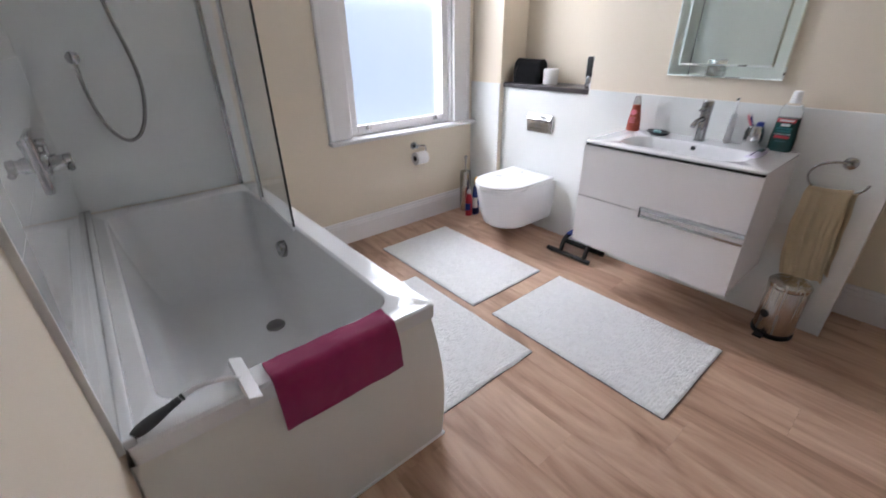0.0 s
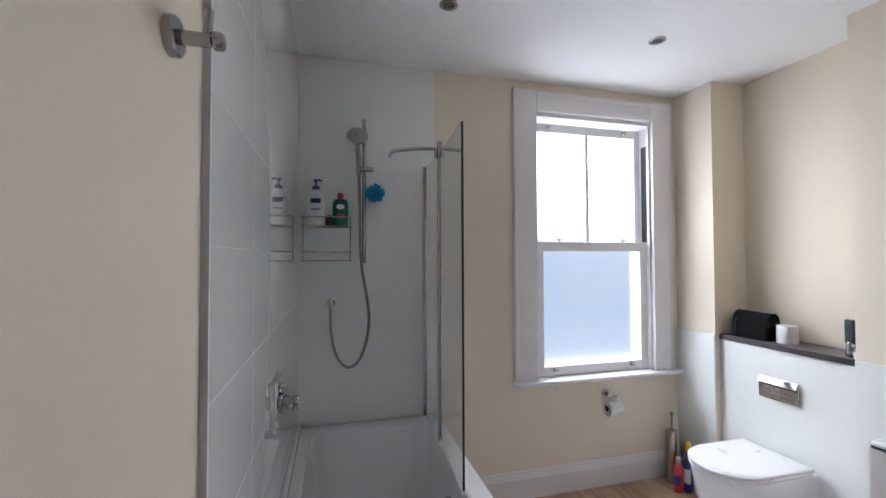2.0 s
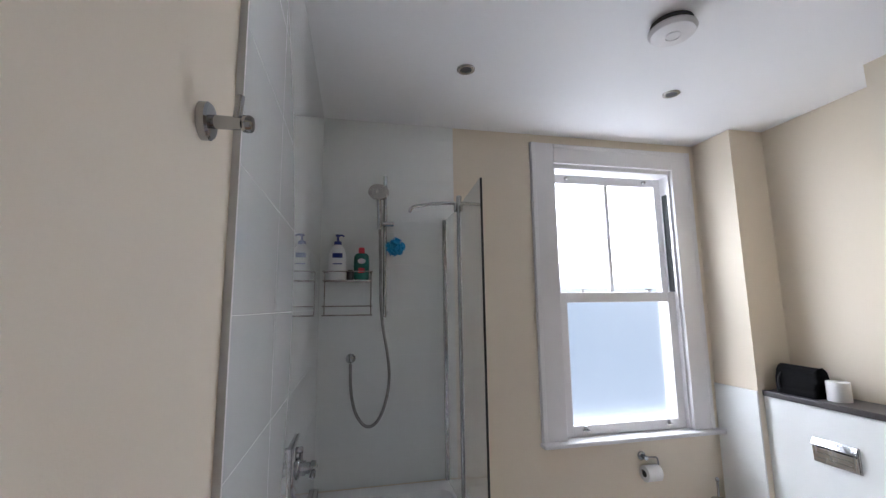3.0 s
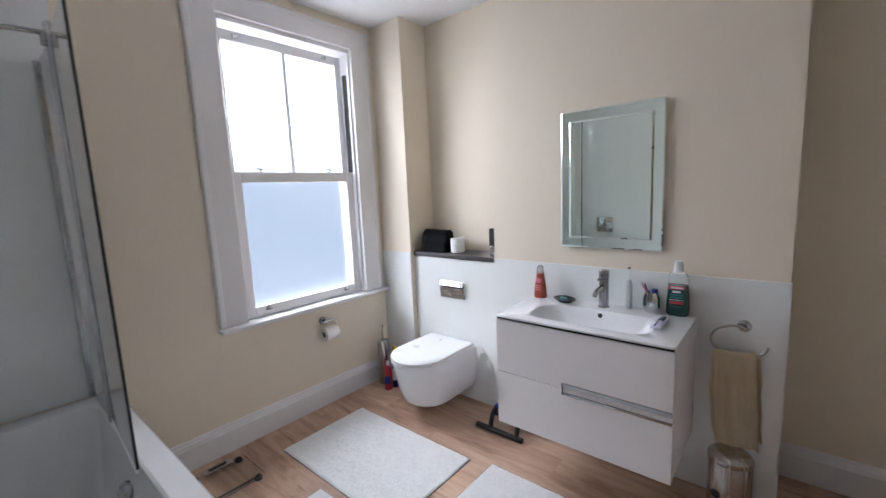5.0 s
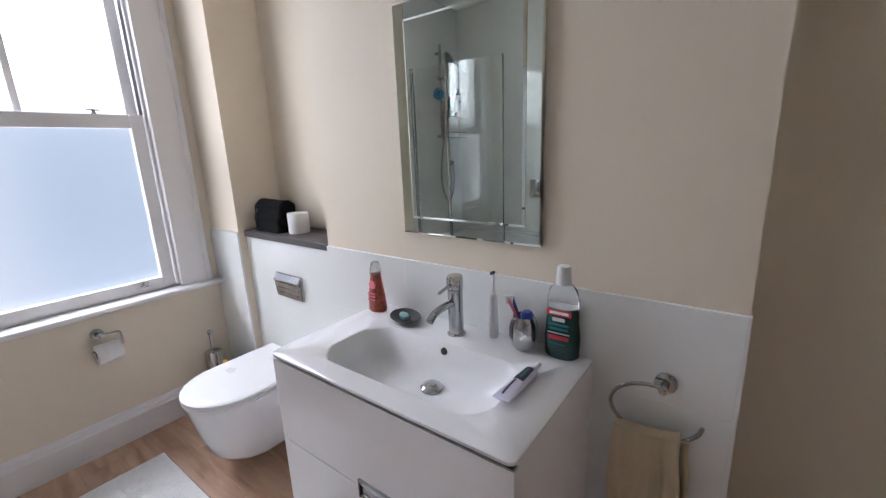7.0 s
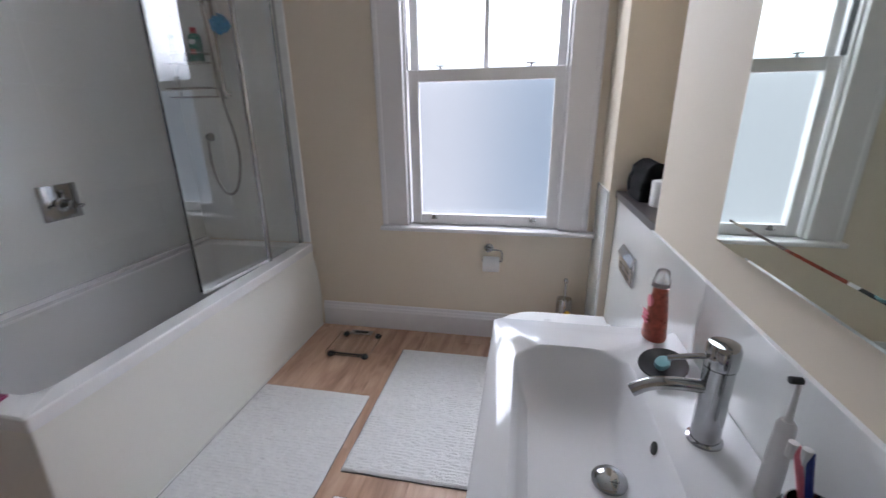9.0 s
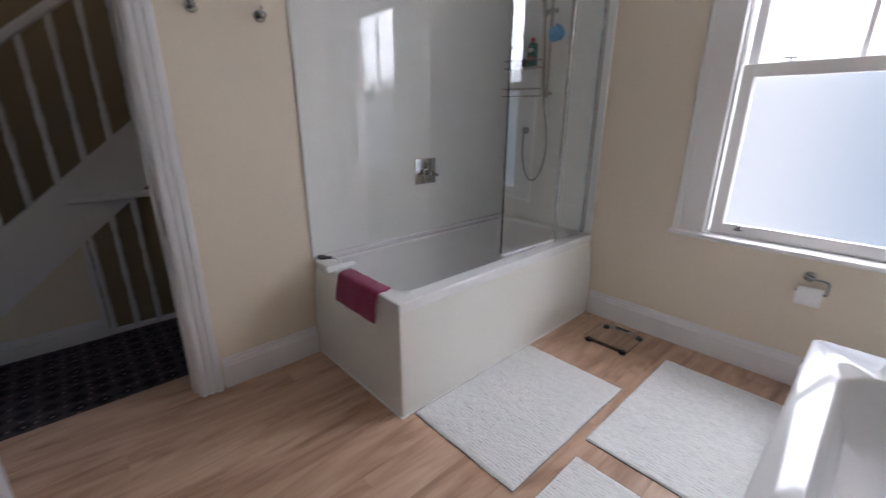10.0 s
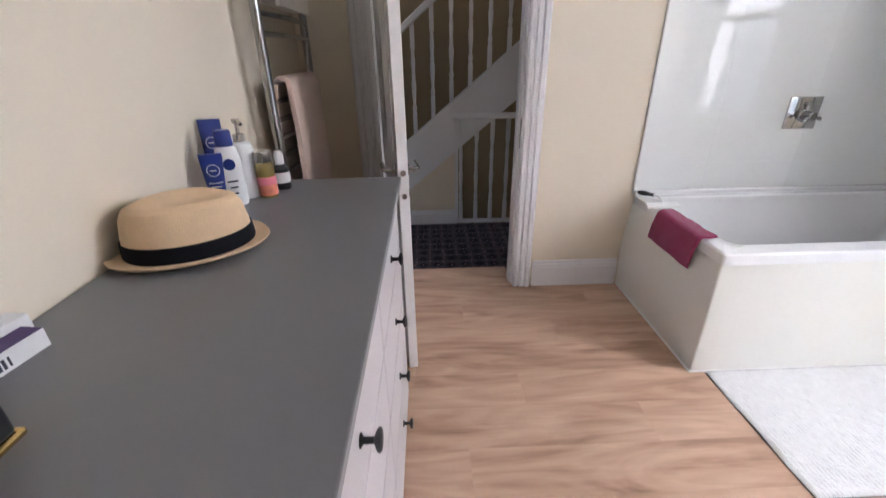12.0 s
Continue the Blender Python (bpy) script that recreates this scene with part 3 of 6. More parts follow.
dh = lathe([(0.018, 0), (0.018, 0.006), (0.008, 0.01), (0.008, 0.04), (0.011, 0.045), (0.001, 0.048)], pose(0.4, -0.02, 1.76, 90))
join(dh, cyl((0.4, -0.045, 1.762), (0.4, -0.05, 1.795), 0.005))
part("coat_hook", dh, CHROME, leaf, "chrome coat hook on the door", smooth=True)
for z in (0.25, 1.1, 1.75):
    part("hinge", cyl((0.0, 0.024, z - 0.05), (0.0, 0.024, z + 0.05), 0.009), HOSE, leaf, "dark steel butt hinge", smooth=True)

# ---- bath ----
bath = thing("bathtub", (0.03, 1.9, 0), "white acrylic bathtub with a bowed panel along the wall", "bathtub")
BX0, BX1, BY0, BY1, BZ = -0.372, 0.43, 1.045, 2.738, 0.59
loops = [rrect(BX0, BX1, BY0, BY1, BZ - 0.05, 0.012), rrect(BX0, BX1, BY0, BY1, BZ - 0.006, 0.012), rrect(BX0 + 0.004, BX1 - 0.006, BY0 + 0.006, BY1 - 0.004, BZ, 0.012),
         rrect(-0.312, 0.345, 1.128, 2.655, BZ, 0.07), rrect(-0.303, 0.336, 1.138, 2.645, BZ - 0.008, 0.07), rrect(-0.285, 0.326, 1.165, 2.62, 0.45, 0.08),
         rrect(-0.255, 0.305, 1.21, 2.58, 0.3, 0.09), rrect(-0.215, 0.28, 1.27, 2.52, 0.185, 0.1), rrect(-0.17, 0.25, 1.33, 2.46, 0.15, 0.11), rrect(-0.1, 0.19, 1.42, 2.36, 0.141, 0.1)]
part("tub", loft(loops, close_start=False), ACRYLIC, bath, smooth=True)
# ledge against the wall and its moulded step
part("upstand", box(-0.3755, -0.352, 1.05, 2.737, 0.586, 0.612, 0.005, 3), ACRYLIC, bath, smooth=True)


def skirt(k, n=16):
    """Outline of the wrap-round panel at step k of n from the floor: bowed out in the middle, flared at the foot."""
    f = k / n
    out = 0.02 * math.sin(math.pi * f) + 0.022 * (1 - f) - 0.008
    return rrect(XW + 0.001, BX1 + out, BY0 - out * 0.75, BY1, 0.004 + f * (BZ - 0.056), 0.009, 4)


part("panel", loft([skirt(k) for k in range(17)], False, False), PANELM, bath, "cream white bowed bath panel", smooth=True)
part("waste", lathe([(0.042, 0), (0.042, 0.006), (0.036, 0.012), (0.01, 0.014), (0.001, 0.014)], pose(0.157, 1.905, 0.141)), HOSE, bath, "chrome pop-up waste", smooth=True)
part("overflow", lathe([(0.041, 0), (0.042, 0.02), (0.037, 0.036), (0.024, 0.04), (0.019, 0.03), (0.001, 0.028)], pose(0.328, 2.085, 0.425, 0, -94)), CHROME, bath, "chrome overflow knob", smooth=True)
setting("sealant", box(0.441, 0.451, BY0 - 0.014, YN - 0.018, 0, 0.007, 0.002), SILICONE, "white sealant bead along the bath panel", "sealant")
setting("sealant", box(BX0, 0.45, 1.027, 1.037, 0, 0.007, 0.002), SILICONE, "white sealant bead under the bath end", "sealant")
setting("trim", box(XW, -0.3725, 1.036, 1.0438, BZ + 0.003, ZC), PVCTRIM, "slim pale edge trim beside the shower panels", "trim")

# ---- shower screen ----
scr = thing("bath_screen", (0.35, 2.37, BZ), "hinged clear glass bath screen with chrome posts", "shower screen")
part("wall_profile", box(0.335, 0.362, 2.716, 2.748, BZ + 0.002, 2.08, 0.003), CHROME, scr)
p = part("fixed_pane", box(0.346, 0.352, 2.385, 2.72, BZ + 0.006, 2.07), CLEAR, scr, "fixed clear glass pane")
p.visible_shadow = False
part("post", cyl((0.35, 2.372, BZ + 0.002), (0.35, 2.372, 2.12), 0.014), CHROME, scr, "round chrome hinge post", smooth=True)
part("post_cap", lathe([(0.015, 0), (0.015, 0.01), (0.008, 0.016)], pose(0.35, 2.372, 2.12)), CHROME, scr, smooth=True)
SX, SY = 0.316, 1.875
gl = prism([(0.351, 2.36), (SX + 0.003, SY), (SX - 0.003, SY), (0.345, 2.36)], "z", BZ + 0.02, 2.075)
p = part("hinged_pane", gl, CLEAR, scr, "hinged clear glass pane")
p.visible_shadow = False
part("edge_seal", prism([(SX + 0.004, SY - 0.0005), (SX + 0.004, SY - 0.006), (SX - 0.004, SY - 0.006), (SX - 0.004, SY - 0.0005)], "z", BZ + 0.02, 2.075), SEAL, scr, "dark edge of the glass")
part("bottom_seal", prism([(0.354, 2.36), (SX + 0.005, SY), (SX - 0.005, SY), (0.344, 2.36)], "z", BZ + 0.004, BZ + 0.0195), WHITEP, scr, "translucent drip seal")
part("brace_arm", tube([(0.34, 2.372, 2.095), (0.24, 2.365, 2.09), (0.13, 2.36, 2.07), (0.095, 2.36, 2.06), (0.088, 2.36, 2.035)], 0.009, smooth_by=2), CHROME, scr, "bent chrome brace arm", smooth=True)
part("brace_clamp", cyl((0.33, 2.37, 2.05), (0.33, 2.37, 2.10), 0.009), CHROME, scr, smooth=True)

# ---- shower set ----
sh = thing("shower_set", (-0.01, 2.738, 1.5), "chrome riser rail shower with handset and hose", "shower")
part("riser_rail", cyl((-0.014, 2.695, 1.5), (-0.014, 2.695, 2.325), 0.011), CHROME, sh, smooth=True)
for z in (1.53, 2.25):
    part("rail_bracket", cyl((-0.012, 2.741, z), (-0.012, 2.69, z), 0.013), CHROME, sh, smooth=True)
part("slider", cyl((-0.06, 2.68, 2.035), (0.035, 2.68, 2.035), 0.014), CHROME, sh, "chrome handset slider", smooth=True)
hand = tube([(-0.045, 2.665, 2.0), (-0.05, 2.65, 2.1), (-0.055, 2.63, 2.19)], 0.014, smooth_by=1)
hs = part("handset", hand, CHROME, sh, "chrome handset", smooth=True)
part("spray_face", lathe([(0.022, 0.0), (0.054, 0.008), (0.06, 0.018), (0.058, 0.026), (0.001, 0.028)], pose(-0.056, 2.645, 2.2, 62)), STEEL, hs, "round spray face", smooth=True)
part("hose", tube([(-0.045, 2.665, 2.0), (-0.04, 2.68, 1.8), (-0.035, 2.69, 1.5), (0.01, 2.70, 1.28), (0.018, 2.70, 1.12), (-0.03, 2.70, 0.95), (-0.10, 2.70, 0.90), (-0.165, 2.70, 0.97), (-0.196, 2.70, 1.1), (-0.198, 2.71, 1.25)], 0.0085, smooth_by=3), HOSE, sh, "flexible steel hose", smooth=True)
out = lathe([(0.027, 0), (0.027, 0.008), (0.02, 0.012), (0.02, 0.03), (0.012, 0.034)], pose(-0.198, 2.741, 1.275, 90))
part("hose_outlet", out, CHROME, sh, smooth=True)
puff = bmesh.new()
for k in range(120):
    a, e = random.uniform(0, 6.28), math.asin(random.uniform(-1, 1))
    c = Vector((math.cos(a) * math.cos(e), math.sin(a) * math.cos(e), math.sin(e))) * random.uniform(0.022, 0.045)
    w = random.uniform(0.7, 1.35)
    m = Matrix.Translation(Vector((0.044, 2.672, 1.9)) + c) @ c.to_track_quat("Z", "Y").to_matrix().to_4x4() @ pose(0, 0, 0, random.uniform(-35, 35), random.uniform(-35, 35), random.uniform(0, 360))
    lathe([(0.002, -0.006), (0.011 * w, 0.001), (0.017 * w, 0.006), (0.016 * w, 0.0075), (0.009 * w, 0.003)], m, 9, bm=puff, squash=random.uniform(0.4, 0.9))
pf = thing("bath_puff", (0.04, 2.675, 1.84), "turquoise net bath puff hanging from the shower slider", "bath puff")
part("netting", puff, SKYBLUE, pf)
part("cord", tube([(0.03, 2.68, 2.03), (0.04, 2.675, 1.98), (0.04, 2.675, 1.92)], 0.0025, 6), WHITEP, pf)

cad = thing("shower_caddy", (-0.22, 2.738, 1.5), "two-tier chrome wire shower caddy on the wall", "shower caddy")
CX0, CX1 = -0.352, -0.086
for z, nm in ((1.705, "upper_basket"), (1.515, "lower_basket")):
    w, wires = bmesh.new(), []
    for dz in (0.0, 0.05):
        tube([(CX0, 2.735, z + dz), (CX0, 2.635, z + dz), (CX1, 2.635, z + dz), (CX1, 2.735, z + dz), (CX0, 2.735, z + dz)], 0.0035, 8, bm=w)
    if z > 1.6:
        for k in range(7):
            wires.append(tube([(CX0 + 0.02 + k * 0.038, 2.735, z), (CX0 + 0.02 + k * 0.038, 2.635, z)], 0.002, 6))
    basket = part(nm, w, STEEL, cad, smooth=True)
    for wire in wires:
        part("wire", wire, STEEL, basket, smooth=True)
for x in (CX0 + 0.004, CX1 - 0.004):
    part("upright", cyl((x, 2.733, 1.51), (x, 2.733, 1.76), 0.0035, seg=8), STEEL, cad, smooth=True)


def bottle(name, x, y, z, rows, mat, squash, label, turn=0.0, cap=None, band=None, category="bottle", group=""):
    """A moulded bottle: body rows (radius, height), then a cap (rows, material) and a printed band (z0, z1, material)."""
    t = thing(name, (x, y, z), label, category, group)
    m = pose(x, y, z, 0, 0, turn)
    part("body", lathe(rows, m, 26, squash=squash), mat, t, smooth=True)
    if cap:
        part("cap", lathe(cap[0], m, 22, squash=cap[2] if len(cap) > 2 else 1), cap[1], t, smooth=True)
    if band:
        z0, z1, bmat = band[:3]
        r0 = [r for r, h in rows if h <= (z0 + z1) / 2][-1]
        arc = []
        for zz in (z0, z1):
            arc.append([m @ Vector(((r0 + q) * math.cos(a), squash * (r0 + q) * math.sin(a), zz)) for q, aa in ((0.0012, (0, 1)), (-0.001, (1, 0))) for a in [radians(band[3] - 60 + 120 * (k / 10 if aa == (0, 1) else 1 - k / 10)) for k in range(11)]])
        part("printed_label", loft(arc), bmat, t, smooth=True)
    return t


def pump(t, x, y, z, mat, r=0.012, turn=0):
    m = pose(x, y, z, 0, 0, turn)
    h = lathe([(r * 1.4, 0), (r * 1.4, 0.018), (r * 0.5, 0.022), (r * 0.4, 0.045), (r * 0.9, 0.047), (r * 0.9, 0.058)], m, 16)
    join(h, tube([m @ Vector(p) for p in ((0, 0, 0.053), (0.02, 0, 0.055), (0.036, 0, 0.047))], 0.005, 8))
    part("pump", h, mat, t, smooth=True)


t = bottle("lotion_bottle", -0.278, 2.685, 1.711, [(0.043, 0), (0.047, 0.006), (0.0475, 0.1), (0.045, 0.14), (0.036, 0.175), (0.018, 0.195), (0.015, 0.2)], WHITEP, 0.62, "white pump lotion bottle with navy label in the caddy", group="bottles in the caddy")
part("printed_label", box(-0.305, -0.251, 2.6545, 2.661, 1.832, 1.858, 0.0005), BLUEP, t, "navy label")
part("printed_bar", box(-0.303, -0.253, 2.6535, 2.6565, 1.795, 1.801), BLUEP, t, "navy bar of print")
pump(t, -0.278, 2.685, 1.908, BLUEP, 0.015, -20)
bottle("shampoo_bottle", -0.146, 2.685, 1.711, [(0.038, 0), (0.043, 0.006), (0.043, 0.11), (0.04, 0.135), (0.03, 0.148), (0.016, 0.152)], GREENP, 0.6, "green shampoo bottle with red cap in the caddy", cap=([(0.017, 0.15), (0.017, 0.178), (0.013, 0.183)], REDP), group="bottles in the caddy")
gb = bpy.data.objects["shampoo_bottle"]
part("emblem", lathe([(0.02, -0.004), (0.02, 0.0006), (0.001, 0.001)], pose(-0.146, 2.6595, 1.815, 90, 0, 0) @ Matrix.Diagonal((1.1, 0.75, 1, 1)), 18), WHITEP, gb, "white oval emblem", smooth=True)
part("label_patch", box(-0.163, -0.129, 2.6585, 2.665, 1.748, 1.776, 0.0005), REDP, gb, "red label patch")
bottle("soap_bottle", -0.207, 2.675, 1.711, [(0.018, 0), (0.02, 0.004), (0.02, 0.045), (0.012, 0.055)], BLACK, 1.0, "small black bottle in the caddy", group="bottles in the caddy")

mix = thing("shower_mixer", (-0.374, 1.882, 0.94), "square chrome concealed shower mixer on the wall", "shower mixer")
MIXY, MIXZ = 1.89, 1.012
part("plate", box(-0.376, -0.364, 1.795, 1.97, 0.94, 1.106, 0.0035, 3), MUGM, mix, "polished square plate", smooth=True)
part("collar", lathe([(0.036, 0), (0.036, 0.005), (0.032, 0.01), (0.024, 0.012), (0.024, 0.03)], pose(-0.3645, MIXY, MIXZ, 0, 90)), CHROME, mix, smooth=True)
part("control_knob", lathe([(0.019, 0.028), (0.019, 0.044), (0.022, 0.046), (0.022, 0.06), (0.018, 0.064), (0.001, 0.065)], pose(-0.3645, MIXY, MIXZ, 0, 90)), CHROME, mix, smooth=True)
for dy, dz in ((0.036, -0.01), (-0.034, -0.012)):
    lv = part("lever", tube([(-0.312, MIXY, MIXZ), (-0.31, MIXY + dy * 0.6, MIXZ + dz * 0.5), (-0.309, MIXY + dy, MIXZ + dz)], 0.0062, 12), CHROME, mix, "short chrome lever", smooth=True)
    part("lever_end", lathe([(0.006, -0.002), (0.0098, 0.002), (0.0098, 0.01), (0.006, 0.014), (0.001, 0.0145)], Matrix.Translation((-0.309, MIXY + dy, MIXZ + dz)) @ Vector((0, dy, dz)).to_track_quat("Z", "Y").to_matrix().to_4x4(), 16), CHROME, lv, smooth=True)
part("diverter_pin", lathe([(0.011, 0), (0.011, 0.016), (0.0085, 0.02), (0.001, 0.0205)], pose(-0.3645, MIXY, MIXZ + 0.06, 0, 90), 18), CHROME, mix, smooth=True)
part("diverter_stem", cyl((-0.352, MIXY, MIXZ + 0.02), (-0.352, MIXY, MIXZ + 0.055), 0.006, seg=12), CHROME, mix, smooth=True)

# squeegee on the bath end
sq = thing("squeegee", (-0.25, 1.09, BZ), "white shower squeegee with grey grip on the bath rim", "squeegee")
g0, g1 = Vector((-0.36, 1.06, 0.606)), Vector((-0.25, 1.097, 0.621))
gm = Matrix.Translation(g0) @ (g1 - g0).to_track_quat("Z", "Y").to_matrix().to_4x4()
part("grip", lathe([(0.003, 0), (0.009, 0.004), (0.0135, 0.018), (0.0145, 0.034), (0.013, 0.055), (0.0095, 0.08), (0.0085, 0.09), (0.0095, 0.093), (0.008, 0.097), (0.009, 0.1), (0.0075, 0.106)], gm, 18), GREYP, sq, "dark grey rubber grip", smooth=True)
part("collar", lathe([(0.0085, 0.109), (0.009, 0.111), (0.0085, 0.114)], gm, 16), BLACK, sq, smooth=True)
part("neck", tube([(-0.255, 1.096, 0.62), (-0.22, 1.10, 0.628), (-0.17, 1.095, 0.622), (-0.135, 1.08, 0.612)], 0.0062, smooth_by=2), WHITEP, sq, smooth=True)
part("blade", prism([(-0.145, 0.597), (-0.115, 0.594), (-0.112, 0.606), (-0.142, 0.618)], "y", 0.995, 1.165, bevel=0.002), WHITEP, sq, "white blade holder")


def draped(name, u0, u1, path, axis, thick, mat, parent, label="", waves=0.004, freq=18, nu=40):
    """Cloth laid over an edge: path points (p, z) across the edge, u along it, with soft folds."""
    pts = [Vector((p, z, 0)) for p, z in path]
    for _ in range(2):
        q = [pts[0]]
        for a, c in zip(pts, pts[1:]):
            q += [a * 0.75 + c * 0.25, a * 0.25 + c * 0.75]
        pts = q + [pts[-1]]
    nrm = []
    for i in range(len(pts)):
        d = (pts[min(i + 1, len(pts) - 1)] - pts[max(i - 1, 0)]).normalized()
        nrm.append(Vector((-d.y, d.x, 0)))
    bm = bmesh.new()
    layers = []
    for s in (0.0, thick):
        grid = []
        for i, p in enumerate(pts):
            row = []
            fall = abs(i / (len(pts) - 1) - 0.5) * 2
            for k in range(nu + 1):
                u = u0 + (u1 - u0) * k / nu
                wv = waves * fall * math.sin(freq * u * 2 + 1.3 * p.y) + 0.0015 * noise.noise(Vector((u * 60, p.x * 60, p.y * 60))) + 0.0028 * noise.noise(Vector((u * 24, p.x * 38, p.y * 30)))
                c = p + nrm[i] * (s + wv)
                row.append(bm.verts.new((u, c.x, c.y) if axis == "x" else (c.x, u, c.y)))
            grid.append(row)
        layers.append(grid)
    lo, hi = layers
    n, k1 = len(pts), nu
    for i in range(n - 1):
        for k in range(k1):
            for g in layers:
                bm.faces.new((g[i][k], g[i + 1][k], g[i + 1][k + 1], g[i][k + 1]))
        for k in (0, k1):
            bm.faces.new((lo[i][k], lo[i + 1][k], hi[i + 1][k], hi[i][k]))
    for i in (0, n - 1):
        for k in range(k1):
            bm.faces.new((lo[i][k], lo[i][k + 1], hi[i][k + 1], hi[i][k]))
    return part(name, bm, mat, parent, label, smooth=True)


tw = thing("flannel", (0.1, 1.06, 0.45), "magenta terry flannel folded over the bath end", "towel")
draped("cloth", -0.078, 0.276, [(1.112, 0.593), (1.1, 0.593), (1.07, 0.593), (1.045, 0.593), (1.038, 0.57), (1.022, 0.51), (1.017, 0.452)], "x", -0.009, PINK, tw, waves=0.0015)
part("hem", tube([(-0.077 + 0.0352 * k, 1.0125 + 0.001 * math.sin(k * 2.1), 0.4525 + 0.0015 * math.sin(k * 1.3)) for k in range(11)], 0.0052, 10, smooth_by=1), PINK, tw, "rolled hem", smooth=True)

# ---- bath mats ----
def bath_mat(x0, x1, y0, y1, label, seed):
    t = thing("bath_mat", ((x0 + x1) / 2, (y0 + y1) / 2, 0), label, "bath mat", "bath mats on the floor")
    nx, ny = 84, int((y1 - y0) / 0.0026)
    bm = bmesh.new()
    grid = []
    for j in range(ny + 1):
        row = []
        for i in range(nx + 1):
            u, v = i / nx, j / ny
            x, y = x0 + (x1 - x0) * u, y0 + (y1 - y0) * v
            edge = min(u * (x1 - x0), (1 - u) * (x1 - x0), v * (y1 - y0), (1 - v) * (y1 - y0))
            wob = 0.004 * noise.noise(Vector((x * 7, y * 7, seed)))
            tuft = 0.9 * noise.noise(Vector((x * 70, y * 95, seed))) + 0.7 * noise.noise(Vector((x * 26, y * 30, seed))) + 0.5 * noise.noise(Vector((x * 9, y * 9, seed + 4)))
            h = 0.012 + 0.001 * math.cos(2 * math.pi * (y + 0.0025 * noise.noise(Vector((x * 20, y * 20, seed)))) / 0.0155) * (0.4 + 0.6 * math.tanh(2 * tuft + 0.4)) + 0.0034 * tuft
            if edge < 0.012:
                h = 0.004 + (h - 0.004) * math.sqrt(max(0, edge / 0.012))
            row.append(bm.verts.new((x + wob * (1 if u in (0, 1) else 0.3), y + wob * (1 if v in (0, 1) else 0.3), h)))
        grid.append(row)
    for j in range(ny):
        for i in range(nx):
            bm.faces.new((grid[j][i], grid[j][i + 1], grid[j + 1][i + 1], grid[j + 1][i]))
    part("top_cloth", bm, MATW, t, smooth=True)
    part("backing", prism([(p.x, p.y) for p in rrect(x0 - 0.002, x1 + 0.002, y0 - 0.002, y1 + 0.002, 0, 0.008)], "z", 0.0005, 0.0045), MATEDGE, t, "grey stitched edge")
    return t


bath_mat(0.455, 1.052, 1.10, 2.025, "white ribbed cotton bath mat beside the bath", 1.0)
bath_mat(1.102, 1.69, 1.555, 2.487, "white ribbed cotton bath mat before the toilet", 5.0)
bath_mat(1.126, 1.728, 0.523, 1.438, "white ribbed cotton bath mat before the washbasin", 9.0)

# ---- vanity unit ----
van = thing("vanity_unit", (1.96, 0.99, 0.27), "wall-hung white gloss vanity unit with two drawers", "vanity unit")
VX0, VX1, VY0, VY1 = 1.727, XE - 0.01, 0.588, 1.39
for nm, bx in (("side", (VX0 + 0.022, VX1, VY0 + 0.001, VY0 + 0.02, 0.275, 0.8355)), ("side", (VX0 + 0.022, VX1, VY1 - 0.02, VY1 - 0.001, 0.275, 0.8355)),
               ("bottom", (VX0 + 0.022, VX1, VY0 + 0.02, VY1 - 0.02, 0.275, 0.293)), ("back", (VX1 - 0.012, VX1, VY0 + 0.02, VY1 - 0.02, 0.293, 0.70)), ("inner_front", (VX0 + 0.0225, VX0 + 0.036, VY0 + 0.02, VY1 - 0.02, 0.293, 0.8355))):
    part(nm, box(*bx, 0.001), LACQUER, van)
HB0 = 1.037
up = prism([(VY0, 0.5775), (HB0, 0.5775), (HB0, 0.5535), (VY1, 0.5535), (VY1, 0.8235), (VY0, 0.8235)], "x", VX0 + 0.002, VX0 + 0.021)
d1 = part("upper_drawer", up, LACQUER, van, "white gloss drawer front")
lo = prism([(VY0, 0.272), (VY1, 0.272), (VY1, 0.5495), (HB0, 0.5495), (HB0, 0.521), (VY0, 0.521)], "x", VX0 + 0.002, VX0 + 0.021)
d2 = part("lower_drawer", lo, LACQUER, van, "white gloss drawer front")
hb = box(VX0 + 0.006, VX0 + 0.0225, VY0 + 0.001, HB0 - 0.001, 0.522, 0.5765)
part("handle_recess", hb, LACQUER, van)
hd = prism([(VX0 + 0.006, 0.556), (VX0 - 0.001, 0.5565), (VX0 - 0.006, 0.577), (VX0 + 0.002, 0.5785)], "y", VY0 + 0.001, HB0)
part("handle", hd, CHROME, d1, "chrome recessed grip strip")
part("handle", box(VX0 - 0.002, VX0 + 0.006, VY0 + 0.001, HB0, 0.522, 0.534, 0.002), CHROME, d2, "chrome recessed grip strip")
part("handle_end", box(VX0 - 0.004, VX0 + 0.008, HB0 - 0.001, HB0 + 0.004, 0.522, 0.577), BLACK, van)
# Black strip below the basin edge paints the shade of the gap.
part("gap_shade_strip", box(VX0 + 0.007, VX0 + 0.0222, VY0 + 0.004, VY1 - 0.004, 0.8238, 0.8362), SEAL, van)

